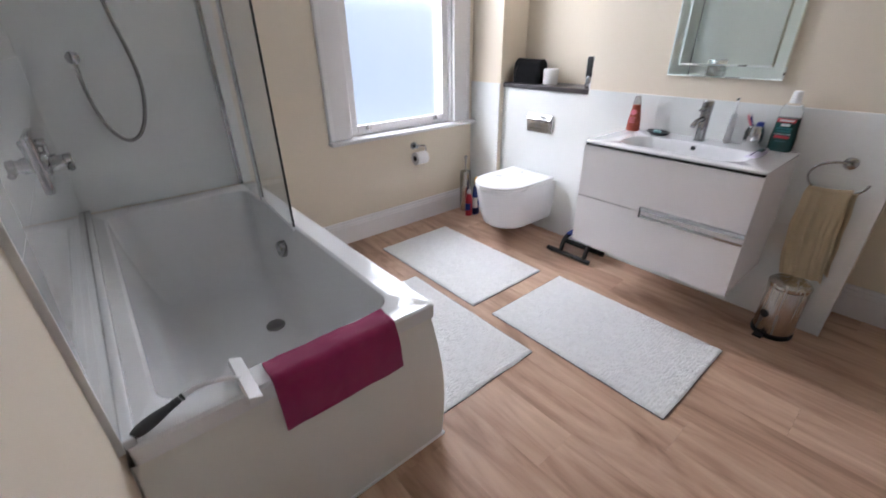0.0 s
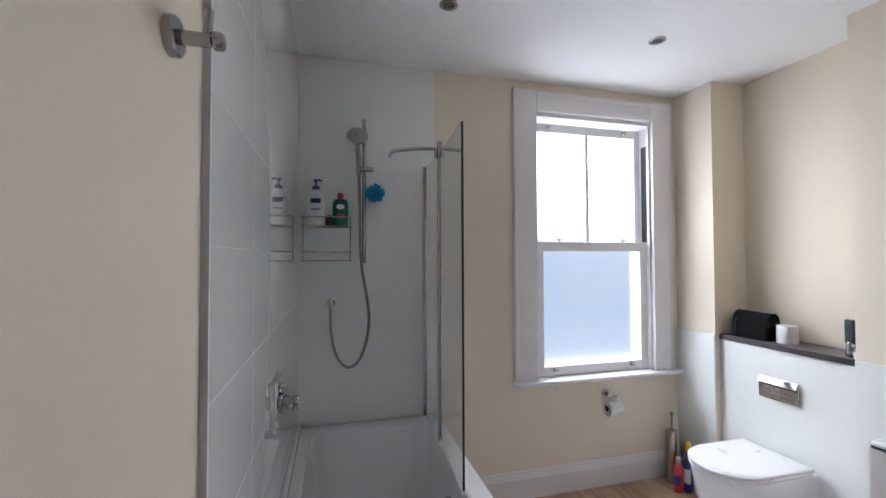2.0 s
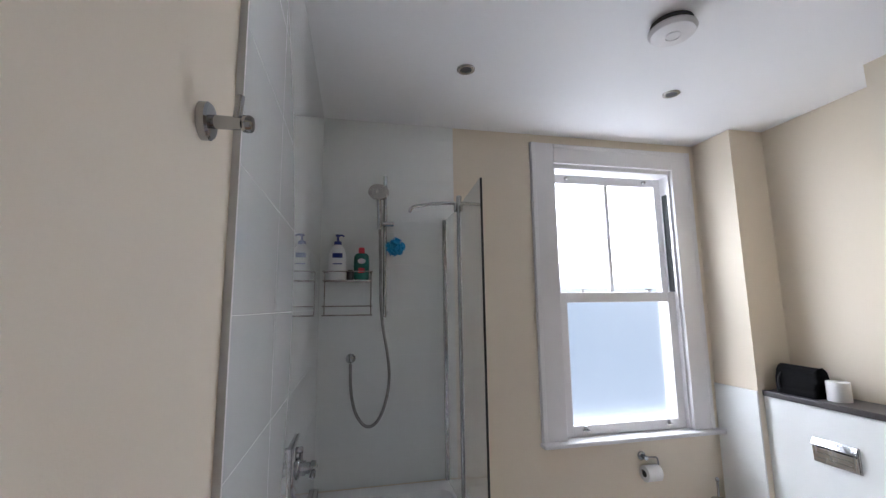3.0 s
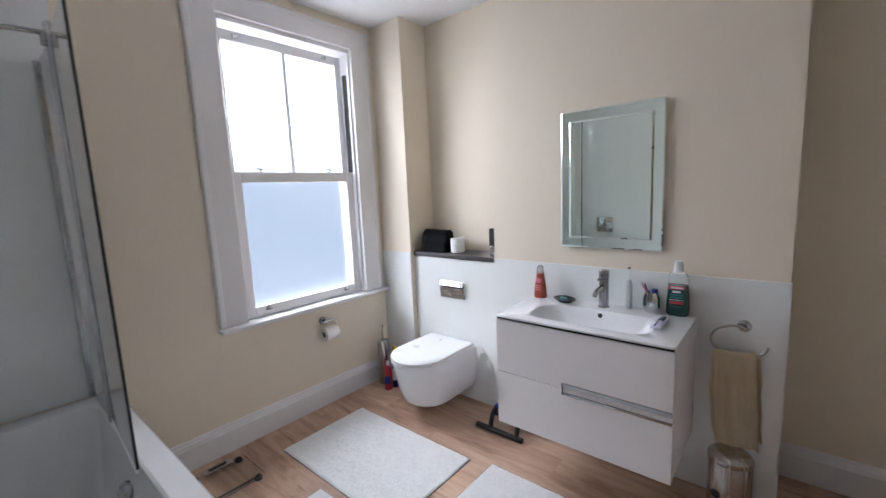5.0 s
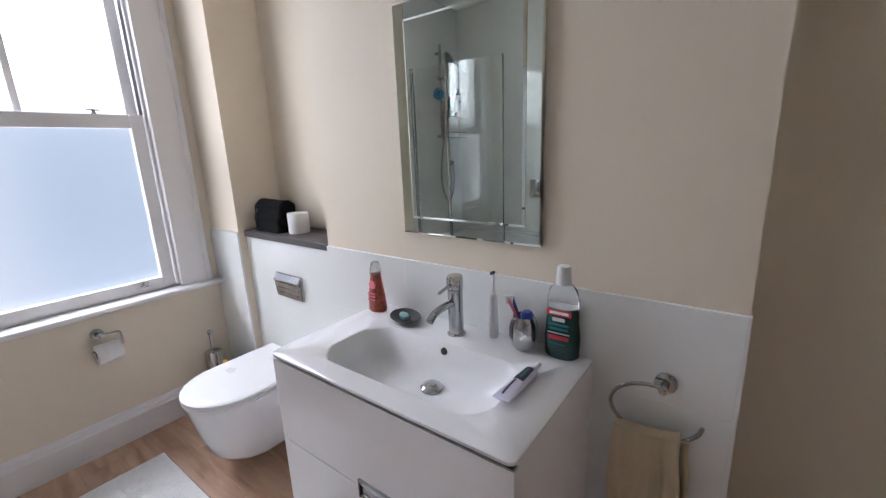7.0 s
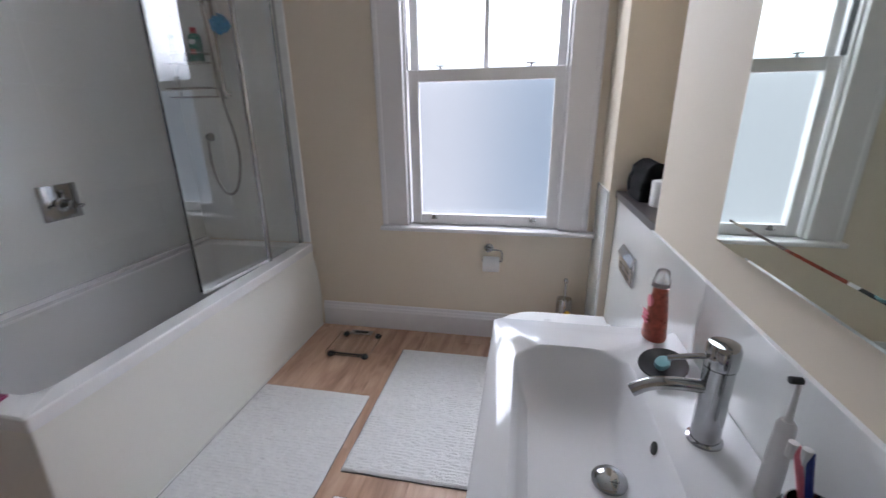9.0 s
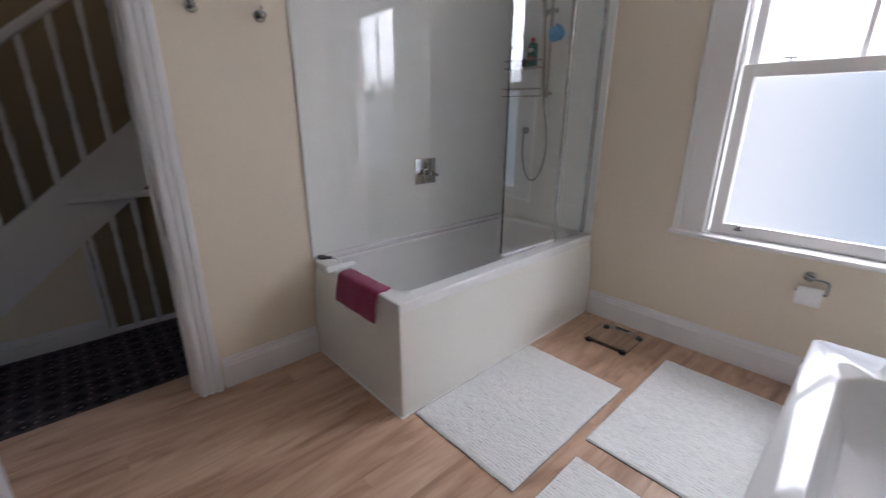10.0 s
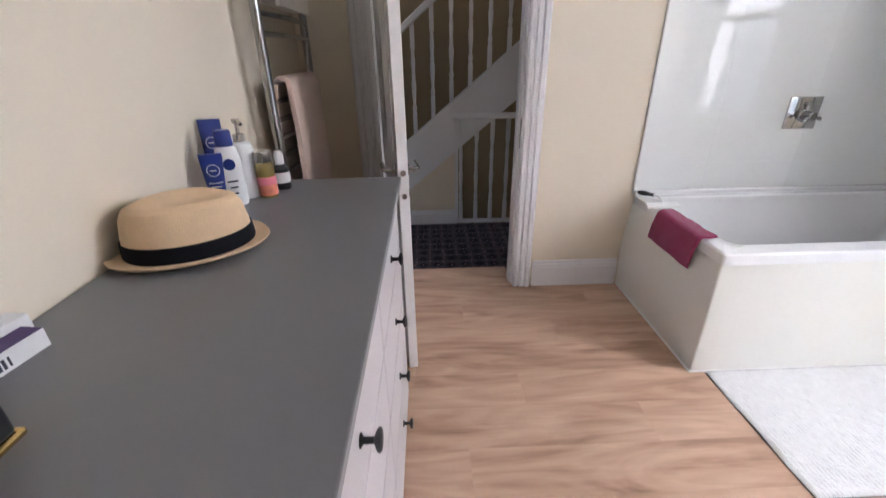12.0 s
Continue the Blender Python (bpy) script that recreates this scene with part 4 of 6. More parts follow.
bas = thing("washbasin", (1.96, 0.99, 0.818), "white ceramic basin top with an oblong bowl on the vanity", "washbasin")
T0, T1 = 0.8365, 0.848
loops = [rrect(VX0 - 0.003, VX1, VY0 - 0.002, VY1 + 0.002, T0, 0.02), rrect(VX0 - 0.003, VX1, VY0 - 0.002, VY1 + 0.002, T1 - 0.004, 0.02), rrect(VX0 + 0.002, VX1 - 0.002, VY0 + 0.003, VY1 - 0.003, T1, 0.02),
         rrect(1.784, 2.05, 0.70, 1.265, T1, 0.085), rrect(1.79, 2.044, 0.706, 1.259, T1 - 0.006, 0.084), rrect(1.80, 2.035, 0.72, 1.24, 0.80, 0.085),
         rrect(1.82, 2.015, 0.76, 1.2, 0.757, 0.08), rrect(1.87, 2.0, 0.84, 1.12, 0.738, 0.055), rrect(1.94, 1.99, 0.94, 1.03, 0.734, 0.025)]
part("bowl", loft(loops, close_start=False), CERAMIC, bas, smooth=True)
part("waste", lathe([(0.033, 0), (0.033, 0.006), (0.026, 0.014), (0.012, 0.018), (0.001, 0.018)], pose(1.973, 0.98, 0.735)), CHROME, bas, "chrome domed waste", smooth=True)
# No hole is cut: a dark disc carries its inner shade.
part("overflow", lathe([(0.0115, -0.004), (0.0115, 0.0025), (0.010, 0.003), (0.001, 0.003)], pose(2.0405, 0.98, 0.824, 0, -75), 18), SEAL, bas, "dark disc for the shade in the overflow hole", smooth=True)

tap = thing("basin_tap", (2.12, 0.99, T1), "chrome single-lever basin mixer tap", "tap")
part("base_ring", lathe([(0.029, 0), (0.029, 0.004), (0.025, 0.007)], pose(2.12, 0.99, T1)), CHROME, tap, smooth=True)
part("column", cyl((2.12, 0.99, T1), (2.12, 0.99, T1 + 0.148), 0.0235, seg=28), CHROME, tap, smooth=True)
part("cap", lathe([(0.0245, 0), (0.0255, 0.004), (0.0255, 0.035), (0.022, 0.042), (0.001, 0.043)], pose(2.12, 0.99, T1 + 0.15)), CHROME, tap, smooth=True)
part("lever", tube([(2.105, 0.99, T1 + 0.168), (2.07, 0.99, T1 + 0.163), (2.04, 0.993, T1 + 0.155)], 0.005, 10), CHROME, tap, smooth=True)
part("spout", tube([(2.12, 0.99, T1 + 0.106), (2.06, 0.99, T1 + 0.11), (2.015, 0.99, T1 + 0.104), (1.99, 0.99, T1 + 0.086)], 0.0115, 16, smooth_by=2), CHROME, tap, smooth=True)

# things on the basin top
bottle("hand_soap_bottle", 2.133, 1.35, T1, [(0.035, 0), (0.038, 0.006), (0.034, 0.06), (0.0245, 0.118), (0.0215, 0.14)], CORAL, 0.75, "coral printed hand soap bottle with clear cap on the basin", turn=90, cap=([(0.0215, 0.14), (0.0205, 0.152), (0.0165, 0.17), (0.0145, 0.18), (0.012, 0.183)], MISTCAP))
soap = bpy.data.objects["hand_soap_bottle"]
part("badge", lathe([(0.0155, -0.005), (0.0155, 0.0006), (0.001, 0.001)], pose(2.133 - 0.0215, 1.35, T1 + 0.1, 0, -90), 20), PINKP, soap, "round pink badge", smooth=True)
for z in (0.045, 0.057, 0.068):
    part("label_bar", box(2.133 - 0.0292, 2.133 - 0.025, 1.332, 1.368, T1 + z, T1 + z + 0.004), PINKP, soap, "pale bar of label print")
dish = thing("soap_dish", (2.1, 1.2, T1), "black leaf-shaped soap dish on the basin", "soap dish")
part("dish", lathe([(0.02, 0), (0.045, 0.004), (0.07, 0.018), (0.068, 0.02), (0.04, 0.009), (0.001, 0.006)], pose(2.11, 1.195, T1, 0, 0, 62), 26, squash=0.72), BLACK, dish, smooth=True)
part("soap", lathe([(0.02, 0), (0.028, 0.006), (0.026, 0.014), (0.001, 0.018)], pose(2.11, 1.2, T1 + 0.008, 0, 0, 60), 18, squash=0.55), PALETEAL, dish, "worn pale teal sliver of soap", smooth=True)
eb = thing("electric_toothbrush", (2.163, 0.88, T1), "white electric toothbrush standing on the basin", "toothbrush")
part("grip", lathe([(0.013, 0), (0.0145, 0.004), (0.0145, 0.06), (0.013, 0.115), (0.0125, 0.133), (0.008, 0.14)], pose(2.163, 0.88, T1), 18), WHITEP, eb, smooth=True)
part("neck", cyl((2.163, 0.88, T1 + 0.138), (2.163, 0.88, T1 + 0.2), 0.0055, 0.0035, 10), WHITEP, eb, smooth=True)
part("bristles", cyl((2.166, 0.88, T1 + 0.205), (2.151, 0.88, T1 + 0.205), 0.0052, seg=12), GREYP, eb, "worn bristle head", smooth=True)
cup = thing("toothbrush_mug", (2.145, 0.772, T1), "polished steel toothbrush mug on the basin", "mug")
part("mug", lathe([(0.024, 0), (0.034, 0.012), (0.04, 0.04), (0.038, 0.075), (0.03, 0.1), (0.0285, 0.1), (0.036, 0.074), (0.037, 0.04), (0.03, 0.014), (0.001, 0.008)], pose(2.145, 0.772, T1)), MUGM, cup, smooth=True)
for a in (-38, 142):
    slot = []
    for r, z in ((0.0352, 0.02), (0.0412, 0.04), (0.0405, 0.07), (0.034, 0.092)):
        slot.append([pose(2.145, 0.772, T1) @ Vector(((r + q) * math.cos(radians(a + b)), (r + q) * math.sin(radians(a + b)), z)) for q, b in ((0, -14), (0, 14), (-0.004, 14), (-0.004, -14))])
    part("side_slot", loft(slot), BLACK, cup, "black curved side strip", smooth=True)
for k, (dx, dy, mt, nm) in enumerate(((-0.004, 0.05, PINKP, "toothbrush"), (0.006, 0.04, BLUEP, "toothbrush"))):
    tb = thing(nm, (2.145, 0.772, T1 + 0.02), "pink toothbrush leaning in the steel mug" if k == 0 else "navy toothbrush leaning in the steel mug", "toothbrush", "toothbrushes in the mug")
    p0, p1 = Vector((2.145 - dx * 0.3, 0.772 - dy * 0.3, T1 + 0.022)), Vector((2.145 + dx, 0.772 + dy, T1 + 0.148))
    part("handle", tube([p0, (p0 + p1) / 2, p1], 0.0045, 8), mt, tb, smooth=True)
    part("bristles", tube([p1 + Vector((-0.004, 0, -0.018)), p1 + Vector((-0.004, 0, 0.004))], 0.006, 8), WHITEP, tb, smooth=True)
bottle("toothpaste_pump", 2.138, 0.758, T1 + 0.028, [(0.014, 0), (0.015, 0.06)], WHITEP, 1.0, "toothpaste tube with blue cap in the mug", cap=([(0.0155, 0.06), (0.0155, 0.085), (0.012, 0.09)], BLUEP), category="tube")
MX, MY = 2.159, 0.664
mw = bottle("mouthwash_bottle", MX, MY, T1, [(0.042, 0), (0.048, 0.006), (0.049, 0.06), (0.045, 0.1), (0.043, 0.145)], DEEPGREEN, 0.62, "dark green mouthwash bottle with white cap on the basin", turn=90)
part("clear_shoulder", lathe([(0.043, 0.1455), (0.043, 0.17), (0.036, 0.195), (0.023, 0.208), (0.02, 0.214)], pose(MX, MY, T1, 0, 0, 90), 26, squash=0.68), THIN, mw, "clear empty shoulder of the bottle", smooth=True)
part("cap", lathe([(0.0205, 0), (0.0198, 0.012), (0.0172, 0.046), (0.016, 0.049), (0.001, 0.0485)], pose(MX, MY, T1 + 0.208), 24), WHITEP, mw, "white ribbed cap", smooth=True)
for z0, z1, w, mt, lb in ((0.128, 0.144, 0.034, REDP, "red label strip"), (0.112, 0.122, 0.017, WHITEP, "white bar of label print"), (0.099, 0.106, 0.028, TEALINK, "teal bar of label print"), (0.087, 0.094, 0.026, TEALINK, "teal bar of label print"), (0.077, 0.0795, 0.03, WHITEP, "pale bar of label print"), (0.06, 0.071, 0.028, REDP, "red bar of label print"), (0.046, 0.049, 0.02, TEALINK, "teal bar of label print")):
    part("label_bar", box(MX - 0.0325, MX - 0.0295, MY - w, MY + w, T1 + z0, T1 + z1, 0.001), mt, mw, lb)
part("label_bar", box(MX - 0.0332, MX - 0.0322, MY - 0.027, MY + 0.024, T1 + 0.1325, T1 + 0.14, 0.0003), WHITEP, mw, "white bar of label print")
tp = thing("toothpaste_tube", (1.95, 0.69, T1), "pale lilac toothpaste tube lying on the basin", "tube")
TPM = pose(1.872, 0.694, T1 + 0.0145, 0, 0, -3)


def squeezed(rows, a0=0.0, a1=2 * math.pi, n=18, lift=0.0):
    """Cross-sections of a squeezed tube: (along, half width, half height)."""
    full = a1 - a0 > 6
    return [[TPM @ Vector((q, (w + lift) * math.cos(a), (h + lift) * math.sin(a))) for a in [a0 + (a1 - a0) * k / (n if full else n - 1) for k in range(n)]] for q, w, h in rows]


ROWS = [(-0.006, 0.0225, 0.0018), (0.004, 0.0225, 0.003), (0.05, 0.0215, 0.0105), (0.1, 0.0195, 0.0135), (0.145, 0.0165, 0.0142), (0.152, 0.011, 0.011)]
part("tube", loft(squeezed(ROWS)), PALELILAC, tp, smooth=True)
part("nozzle", cyl(TPM @ Vector((0.152, 0, 0)), TPM @ Vector((0.185, 0, 0.002)), 0.0085, 0.0065, 16), WHITEP, tp, "white nozzle cap", smooth=True)
part("printed_panel", loft(squeezed([(0.075, 0.0206, 0.0121), (0.1, 0.0195, 0.0135), (0.138, 0.0169, 0.0141)], 0.9, 2.25, 12, 0.0006), False, False), INK, tp, "dark oval printed panel", smooth=True)
part("printed_bar", loft(squeezed([(0.086, 0.0202, 0.0127), (0.128, 0.0177, 0.0139)], 1.45, 1.75, 6, 0.0011), False, False), TEALINK, tp, "teal bar of print", smooth=True)
part("printed_stripe", loft(squeezed([(0.012, 0.0223, 0.0045), (0.05, 0.0215, 0.0105), (0.072, 0.0207, 0.0119)], 1.2, 1.5, 6, 0.0006), False, False), PURPLE, tp, "purple printed stripe", smooth=True)

# ---- mirror ----
mir = thing("wall_mirror", (XE, 0.995, 1.14), "rectangular frameless wall mirror with a stepped glass edge", "mirror")
part("backing", box(2.192, XE, 0.745, 1.245, 1.142, 1.848), TILE, mir, "pale glass edge")


def bevel_glass(y0, y1, z0, z1, xb, xf, w):
    lp = [[(xb, y0, z0), (xb, y1, z0), (xb, y1, z1), (xb, y0, z1)], [(xb - 0.002, y0, z0), (xb - 0.002, y1, z0), (xb - 0.002, y1, z1), (xb - 0.002, y0, z1)],
          [(xf, y0 + w, z0 + w), (xf, y1 - w, z0 + w), (xf, y1 - w, z1 - w), (xf, y0 + w, z1 - w)]]
    return loft(lp)


part("outer_glass", bevel_glass(0.741, 1.248, 1.139, 1.85, 2.192, 2.187, 0.006), MIRROR, mir, "bevelled mirror border")
part("inner_glass", bevel_glass(0.79, 1.2, 1.192, 1.798, 2.1865, 2.181, 0.007), MIRROR, mir, "raised bevelled mirror")

# ---- toilet ----
def dshape(xf, xb, w, z, n=16, yc=2.085, nose=None):
    """Outline with a flat back at xb and a rounded nose at xf."""
    a0 = w * 1.05 if nose is None else nose
    pts = [Vector((xb, yc - w, z)), Vector((xb, yc + w, z)), Vector((xf + a0, yc + w, z))]
    for k in range(1, n):
        a = math.pi / 2 + math.pi * k / n
        pts.append(Vector((xf + a0 + a0 * math.cos(a) , yc + w * math.sin(a), z)))
    return pts + [Vector((xf + a0, yc - w, z))]


wc = thing("toilet", (2.24, 2.085, 0.1), "white wall-hung toilet with closed lid", "toilet")
part("bowl", loft([dshape(1.83, 2.249, 0.13, 0.104), dshape(1.785, 2.249, 0.158, 0.112), dshape(1.762, 2.249, 0.17, 0.135), dshape(1.737, 2.249, 0.179, 0.21), dshape(1.713, 2.249, 0.187, 0.31), dshape(1.694, 2.249, 0.191, 0.392), dshape(1.698, 2.249, 0.188, 0.398)]), CERAMIC, wc, smooth=True)
part("seat", loft([dshape(1.692, 2.2, 0.19, 0.3995), dshape(1.688, 2.2, 0.193, 0.403), dshape(1.688, 2.2, 0.193, 0.412), dshape(1.692, 2.2, 0.19, 0.415)]), WHITEP, wc, smooth=True)
part("lid", loft([dshape(1.691, 2.21, 0.191, 0.417), dshape(1.686, 2.21, 0.194, 0.421), dshape(1.687, 2.21, 0.193, 0.432), dshape(1.694, 2.208, 0.188, 0.4365), dshape(1.74, 2.19, 0.15, 0.4385)]), WHITEP, wc, smooth=True)
for dy in (-0.08, 0.08):
    part("lid_hinge", cyl((2.212, 2.085 + dy - 0.025, 0.408), (2.212, 2.085 + dy + 0.025, 0.408), 0.011), WHITEP, wc, smooth=True)
XB = 2.25
box_m = box(XB, XNICHE, YB1 + 0.001, YP - 0.001, 0, 0.998)
setting("cistern_box", box_m, GROUT, "boxed-in cistern behind the toilet", "boxing")
fl = thing("flush_plate", (XB, 2.08, 0.72), "chrome dual flush plate above the toilet", "flush plate")
part("plate", box(XB - 0.018, XB - 0.0085, 1.972, 2.19, 0.717, 0.842, 0.004), CHROME, fl)
part("button", prism([(XB - 0.018, 0.802), (XB - 0.036, 0.805), (XB - 0.036, 0.81), (XB - 0.02, 0.838), (XB - 0.018, 0.838)], "y", 1.978, 2.184, bevel=0.001), CHROME, fl, "large flush button")
part("button", prism([(XB - 0.018, 0.722), (XB - 0.024, 0.725), (XB - 0.03, 0.796), (XB - 0.018, 0.8)], "y", 1.978, 2.184, bevel=0.002), STEEL, fl, "small flush button")
part("groove", box(XB - 0.0285, XB - 0.022, 2.0, 2.16, 0.742, 0.746), CHROME, fl)
part("groove", box(XB - 0.0305, XB - 0.022, 2.0, 2.16, 0.768, 0.772), CHROME, fl)
setting("shelf", box(2.232, XNICHE - 0.002, YB1 + 0.003, YP - 0.003, 1.0, 1.032, 0.003), SLATE, "dark laminate shelf over the cistern", "shelf")
SZ = 1.032
bag = thing("wash_bag", (2.34, 2.24, SZ), "slumped black nylon wash bag on the shelf", "bag")
loops = []
for k in range(15):
    f = k / 14
    bulge = 1 + 0.06 * math.sin(math.pi * f) - 0.05 * f
    w, d = 0.114 * bulge, (0.062 - 0.012 * f) * (1 if k < 13 else (0.72 if k == 13 else 0.35))
    lp = []
    for q in rrect(-d, d, -w, w, 0, d * 0.4, 11):
        v = Vector((q.x * 20, q.y * 17, f * 3.1))
        nz = (0.012 * noise.noise(v) + 0.007 * noise.noise(v * 2.7)) * min(1, 3 * f)
        sag = (0.028 * abs(q.y / w) ** 3 - 0.02 + 0.016 * noise.noise(Vector((q.y * 26, q.x * 9, 3)))) * f ** 2
        lp.append(Vector((2.328 + q.x * (1 + 4 * nz) + nz, 2.275 + q.y + nz, SZ + 0.155 * f + sag)))
    loops.append(lp)
part("pouch", loft(loops), BLACKCLOTH, bag, smooth=True)
part("zip", tube([(2.328, 2.19, SZ + 0.15), (2.328, 2.275, SZ + 0.138), (2.328, 2.36, SZ + 0.15)], 0.005, 8), BLACK, bag, smooth=True)
part("strap", tube([(2.283, 2.35, SZ + 0.12), (2.262, 2.36, SZ + 0.08), (2.265, 2.355, SZ + 0.02)], 0.006, 8, smooth_by=1), BLACK, bag, smooth=True)


def paper_roll(m, parent, r=0.05, w=0.1):
    return lathe([(0.02, 0), (r, 0), (r + 0.001, 0.003), (r + 0.001, w - 0.003), (r, w), (0.02, w), (0.0195, w / 2), (0.02, 0.0005)], m, 30)


rl = thing("toilet_roll", (2.36, 2.075, SZ), "spare white toilet roll on the dark shelf", "toilet roll")
part("paper", paper_roll(pose(2.345, 2.105, SZ), rl), PAPER, rl, smooth=True)
dev = thing("shaver", (2.29, 1.765, SZ), "black and steel electric shaver upright on the shelf", "shaver")
part("grip", lathe([(0.018, 0), (0.022, 0.01), (0.02, 0.06), (0.014, 0.075)], pose(2.285, 1.765, SZ), 18), CHROME, dev, smooth=True)
part("body", box(2.272, 2.298, 1.742, 1.788, SZ + 0.065, SZ + 0.185, 0.009, 3), BLACK, dev, smooth=True)
part("screen", box(2.2705, 2.2725, 1.751, 1.779, SZ + 0.09, SZ + 0.165), SEAL, dev, "dark glossy panel")

bottle("travel_bottle", 2.335, 1.735, SZ, [(0.016, 0), (0.018, 0.004), (0.018, 0.075), (0.012, 0.088)], TEALINK, 0.8, "small green travel bottle beside the shaver", cap=([(0.012, 0.088), (0.0125, 0.105), (0.01, 0.11)], WHITEP))
jr2 = thing("cream_jar", (2.268, 1.735, SZ), "small white jar with a steel lid beside the shaver", "jar")
part("jar", lathe([(0.015, 0), (0.017, 0.003), (0.017, 0.03), (0.015, 0.034)], pose(2.268, 1.727, SZ), 20), WHITEP, jr2, smooth=True)
part("lid", lathe([(0.0175, 0.034), (0.0178, 0.036), (0.0178, 0.05), (0.016, 0.052), (0.001, 0.0525)], pose(2.268, 1.727, SZ), 20), MUGM, jr2, "steel lid", smooth=True)

tph = thing("toilet_roll_holder", (1.627, YN, 0.6), "chrome toilet roll holder with part-used roll", "toilet roll holder")
part("rose", lathe([(0.026, 0), (0.026, 0.008), (0.02, 0.013), (0.012, 0.014), (0.012, 0.045), (0.014, 0.05), (0.001, 0.052)], pose(1.60, YN, 0.612, 90)), CHROME, tph, smooth=True)
part("bar", tube([(1.60, YN - 0.04, 0.612), (1.675, YN - 0.04, 0.61), (1.682, YN - 0.045, 0.597), (1.682, YN - 0.05, 0.544), (1.675, YN - 0.05, 0.544), (1.56, YN - 0.05, 0.544)], 0.005, 10, smooth_by=2), CHROME, tph, smooth=True)
part("roll", paper_roll(pose(1.57, YN - 0.06, 0.527, 0, 90), tph, 0.046, 0.098), PAPER, tph, "white paper roll", smooth=True)
# Solid black plug paints the shade inside the roll's core.
part("core", cyl((1.569, YN - 0.06, 0.527), (1.6, YN - 0.06, 0.527), 0.0195), BLACK, tph, "black plug for the shade in the core")

br = thing("toilet_brush", (2.06, 2.65, 0), "steel toilet brush in its holder beside the toilet", "toilet brush")
part("holder", lathe([(0.044, 0), (0.046, 0.004), (0.046, 0.31), (0.042, 0.345), (0.012, 0.356)], pose(2.06, 2.66, 0)), STEEL, br, smooth=True)
part("handle", cyl((2.06, 2.66, 0.35), (2.06, 2.66, 0.45), 0.007), CHROME, br, smooth=True)
part("knob", lathe([(0.007, 0), (0.012, 0.008), (0.012, 0.02), (0.005, 0.028)], pose(2.06, 2.66, 0.445)), CHROME, br, smooth=True)
bottle("cleaner_bottle", 2.0, 2.55, 0, [(0.03, 0), (0.033, 0.005), (0.033, 0.13), (0.028, 0.16), (0.014, 0.19)], REDP, 0.7, "red bottle of cleaner with a blue label behind the toilet", cap=([(0.014, 0.19), (0.015, 0.215), (0.01, 0.222)], WHITEP), band=(0.05, 0.11, BLUEP, 200))
bottle("cleaner_bottle", 2.065, 2.535, 0, [(0.03, 0), (0.034, 0.005), (0.034, 0.19), (0.028, 0.23), (0.014, 0.265)], BLUEP, 0.7, "tall blue bottle of cleaner with a yellow cap", cap=([(0.015, 0.265), (0.017, 0.27), (0.016, 0.312), (0.011, 0.32)], YELLOWP), band=(0.06, 0.15, WHITEP, 200))

sc = thing("bathroom_scale", (0.78, 2.48, 0), "clear glass bathroom scale with dark feet", "scale")
part("platform", prism([(p.x, p.y) for p in rrect(0.645, 0.925, 2.335, 2.635, 0, 0.03)], "z", 0.02, 0.027), THIN, sc, "clear glass platform").visible_shadow = False
for x in (0.675, 0.895):
    for y in (2.365, 2.605):
        part("foot", lathe([(0.02, 0), (0.022, 0.004), (0.016, 0.018), (0.014, 0.0198)], pose(x, y, 0), 16), BLACK, sc, smooth=True)
part("crossbar", box(0.69, 0.88, 2.36, 2.368, 0.012, 0.0195), GREYP, sc)
part("display", box(0.71, 0.86, 2.575, 2.625, 0.0275, 0.034, 0.003), STEEL, sc, "grey digital display")
part("display_window", box(0.74, 0.83, 2.59, 2.612, 0.0345, 0.036), BLACK, sc)

# stool frame stored under the vanity
st = thing("folded_stool", (2.05, 1.52, 0), "folded black metal step stool under the vanity", "stool")
part("rail", tube([(1.985, 1.72, 0.016), (1.985, 1.40, 0.016)], 0.016, 12), BLACK, st, smooth=True)
part("rail", tube([(2.16, 1.70, 0.016), (2.16, 1.40, 0.016)], 0.016, 12), BLACK, st, smooth=True)
for y in (1.44, 1.62):
    part("leg", tube([(1.985, y, 0.012), (2.0, y, 0.075), (2.03, y, 0.12), (2.16, y, 0.127)], 0.0145, 12, smooth_by=2), BLACK, st, smooth=True)
part("seat", box(2.03, 2.18, 1.42, 1.62, 0.135, 0.15, 0.006), BLUEP, st, "dark blue folded seat")

# towel ring, towel, bin
tr = thing("towel_ring", (XE, 0.41, 0.83), "open chrome towel ring on the panel", "towel ring")
XT = XE - 0.011
part("rose", lathe([(0.026, 0), (0.026, 0.008), (0.018, 0.012), (0.01, 0.013), (0.01, 0.05), (0.001, 0.052)], pose(XT, 0.41, 0.832, 0, -90)), CHROME, tr, smooth=True)
part("ring", tube([(XT - 0.045, 0.425 + 0.102 * math.sin(radians(a)), 0.77 + 0.07 * math.cos(radians(a))) for a in range(-6, 272, 8)][:36], 0.005, 10), CHROME, tr, smooth=True)
ht = thing("hand_towel", (XT - 0.05, 0.44, 0.4), "beige hand towel hanging through the towel ring", "towel")


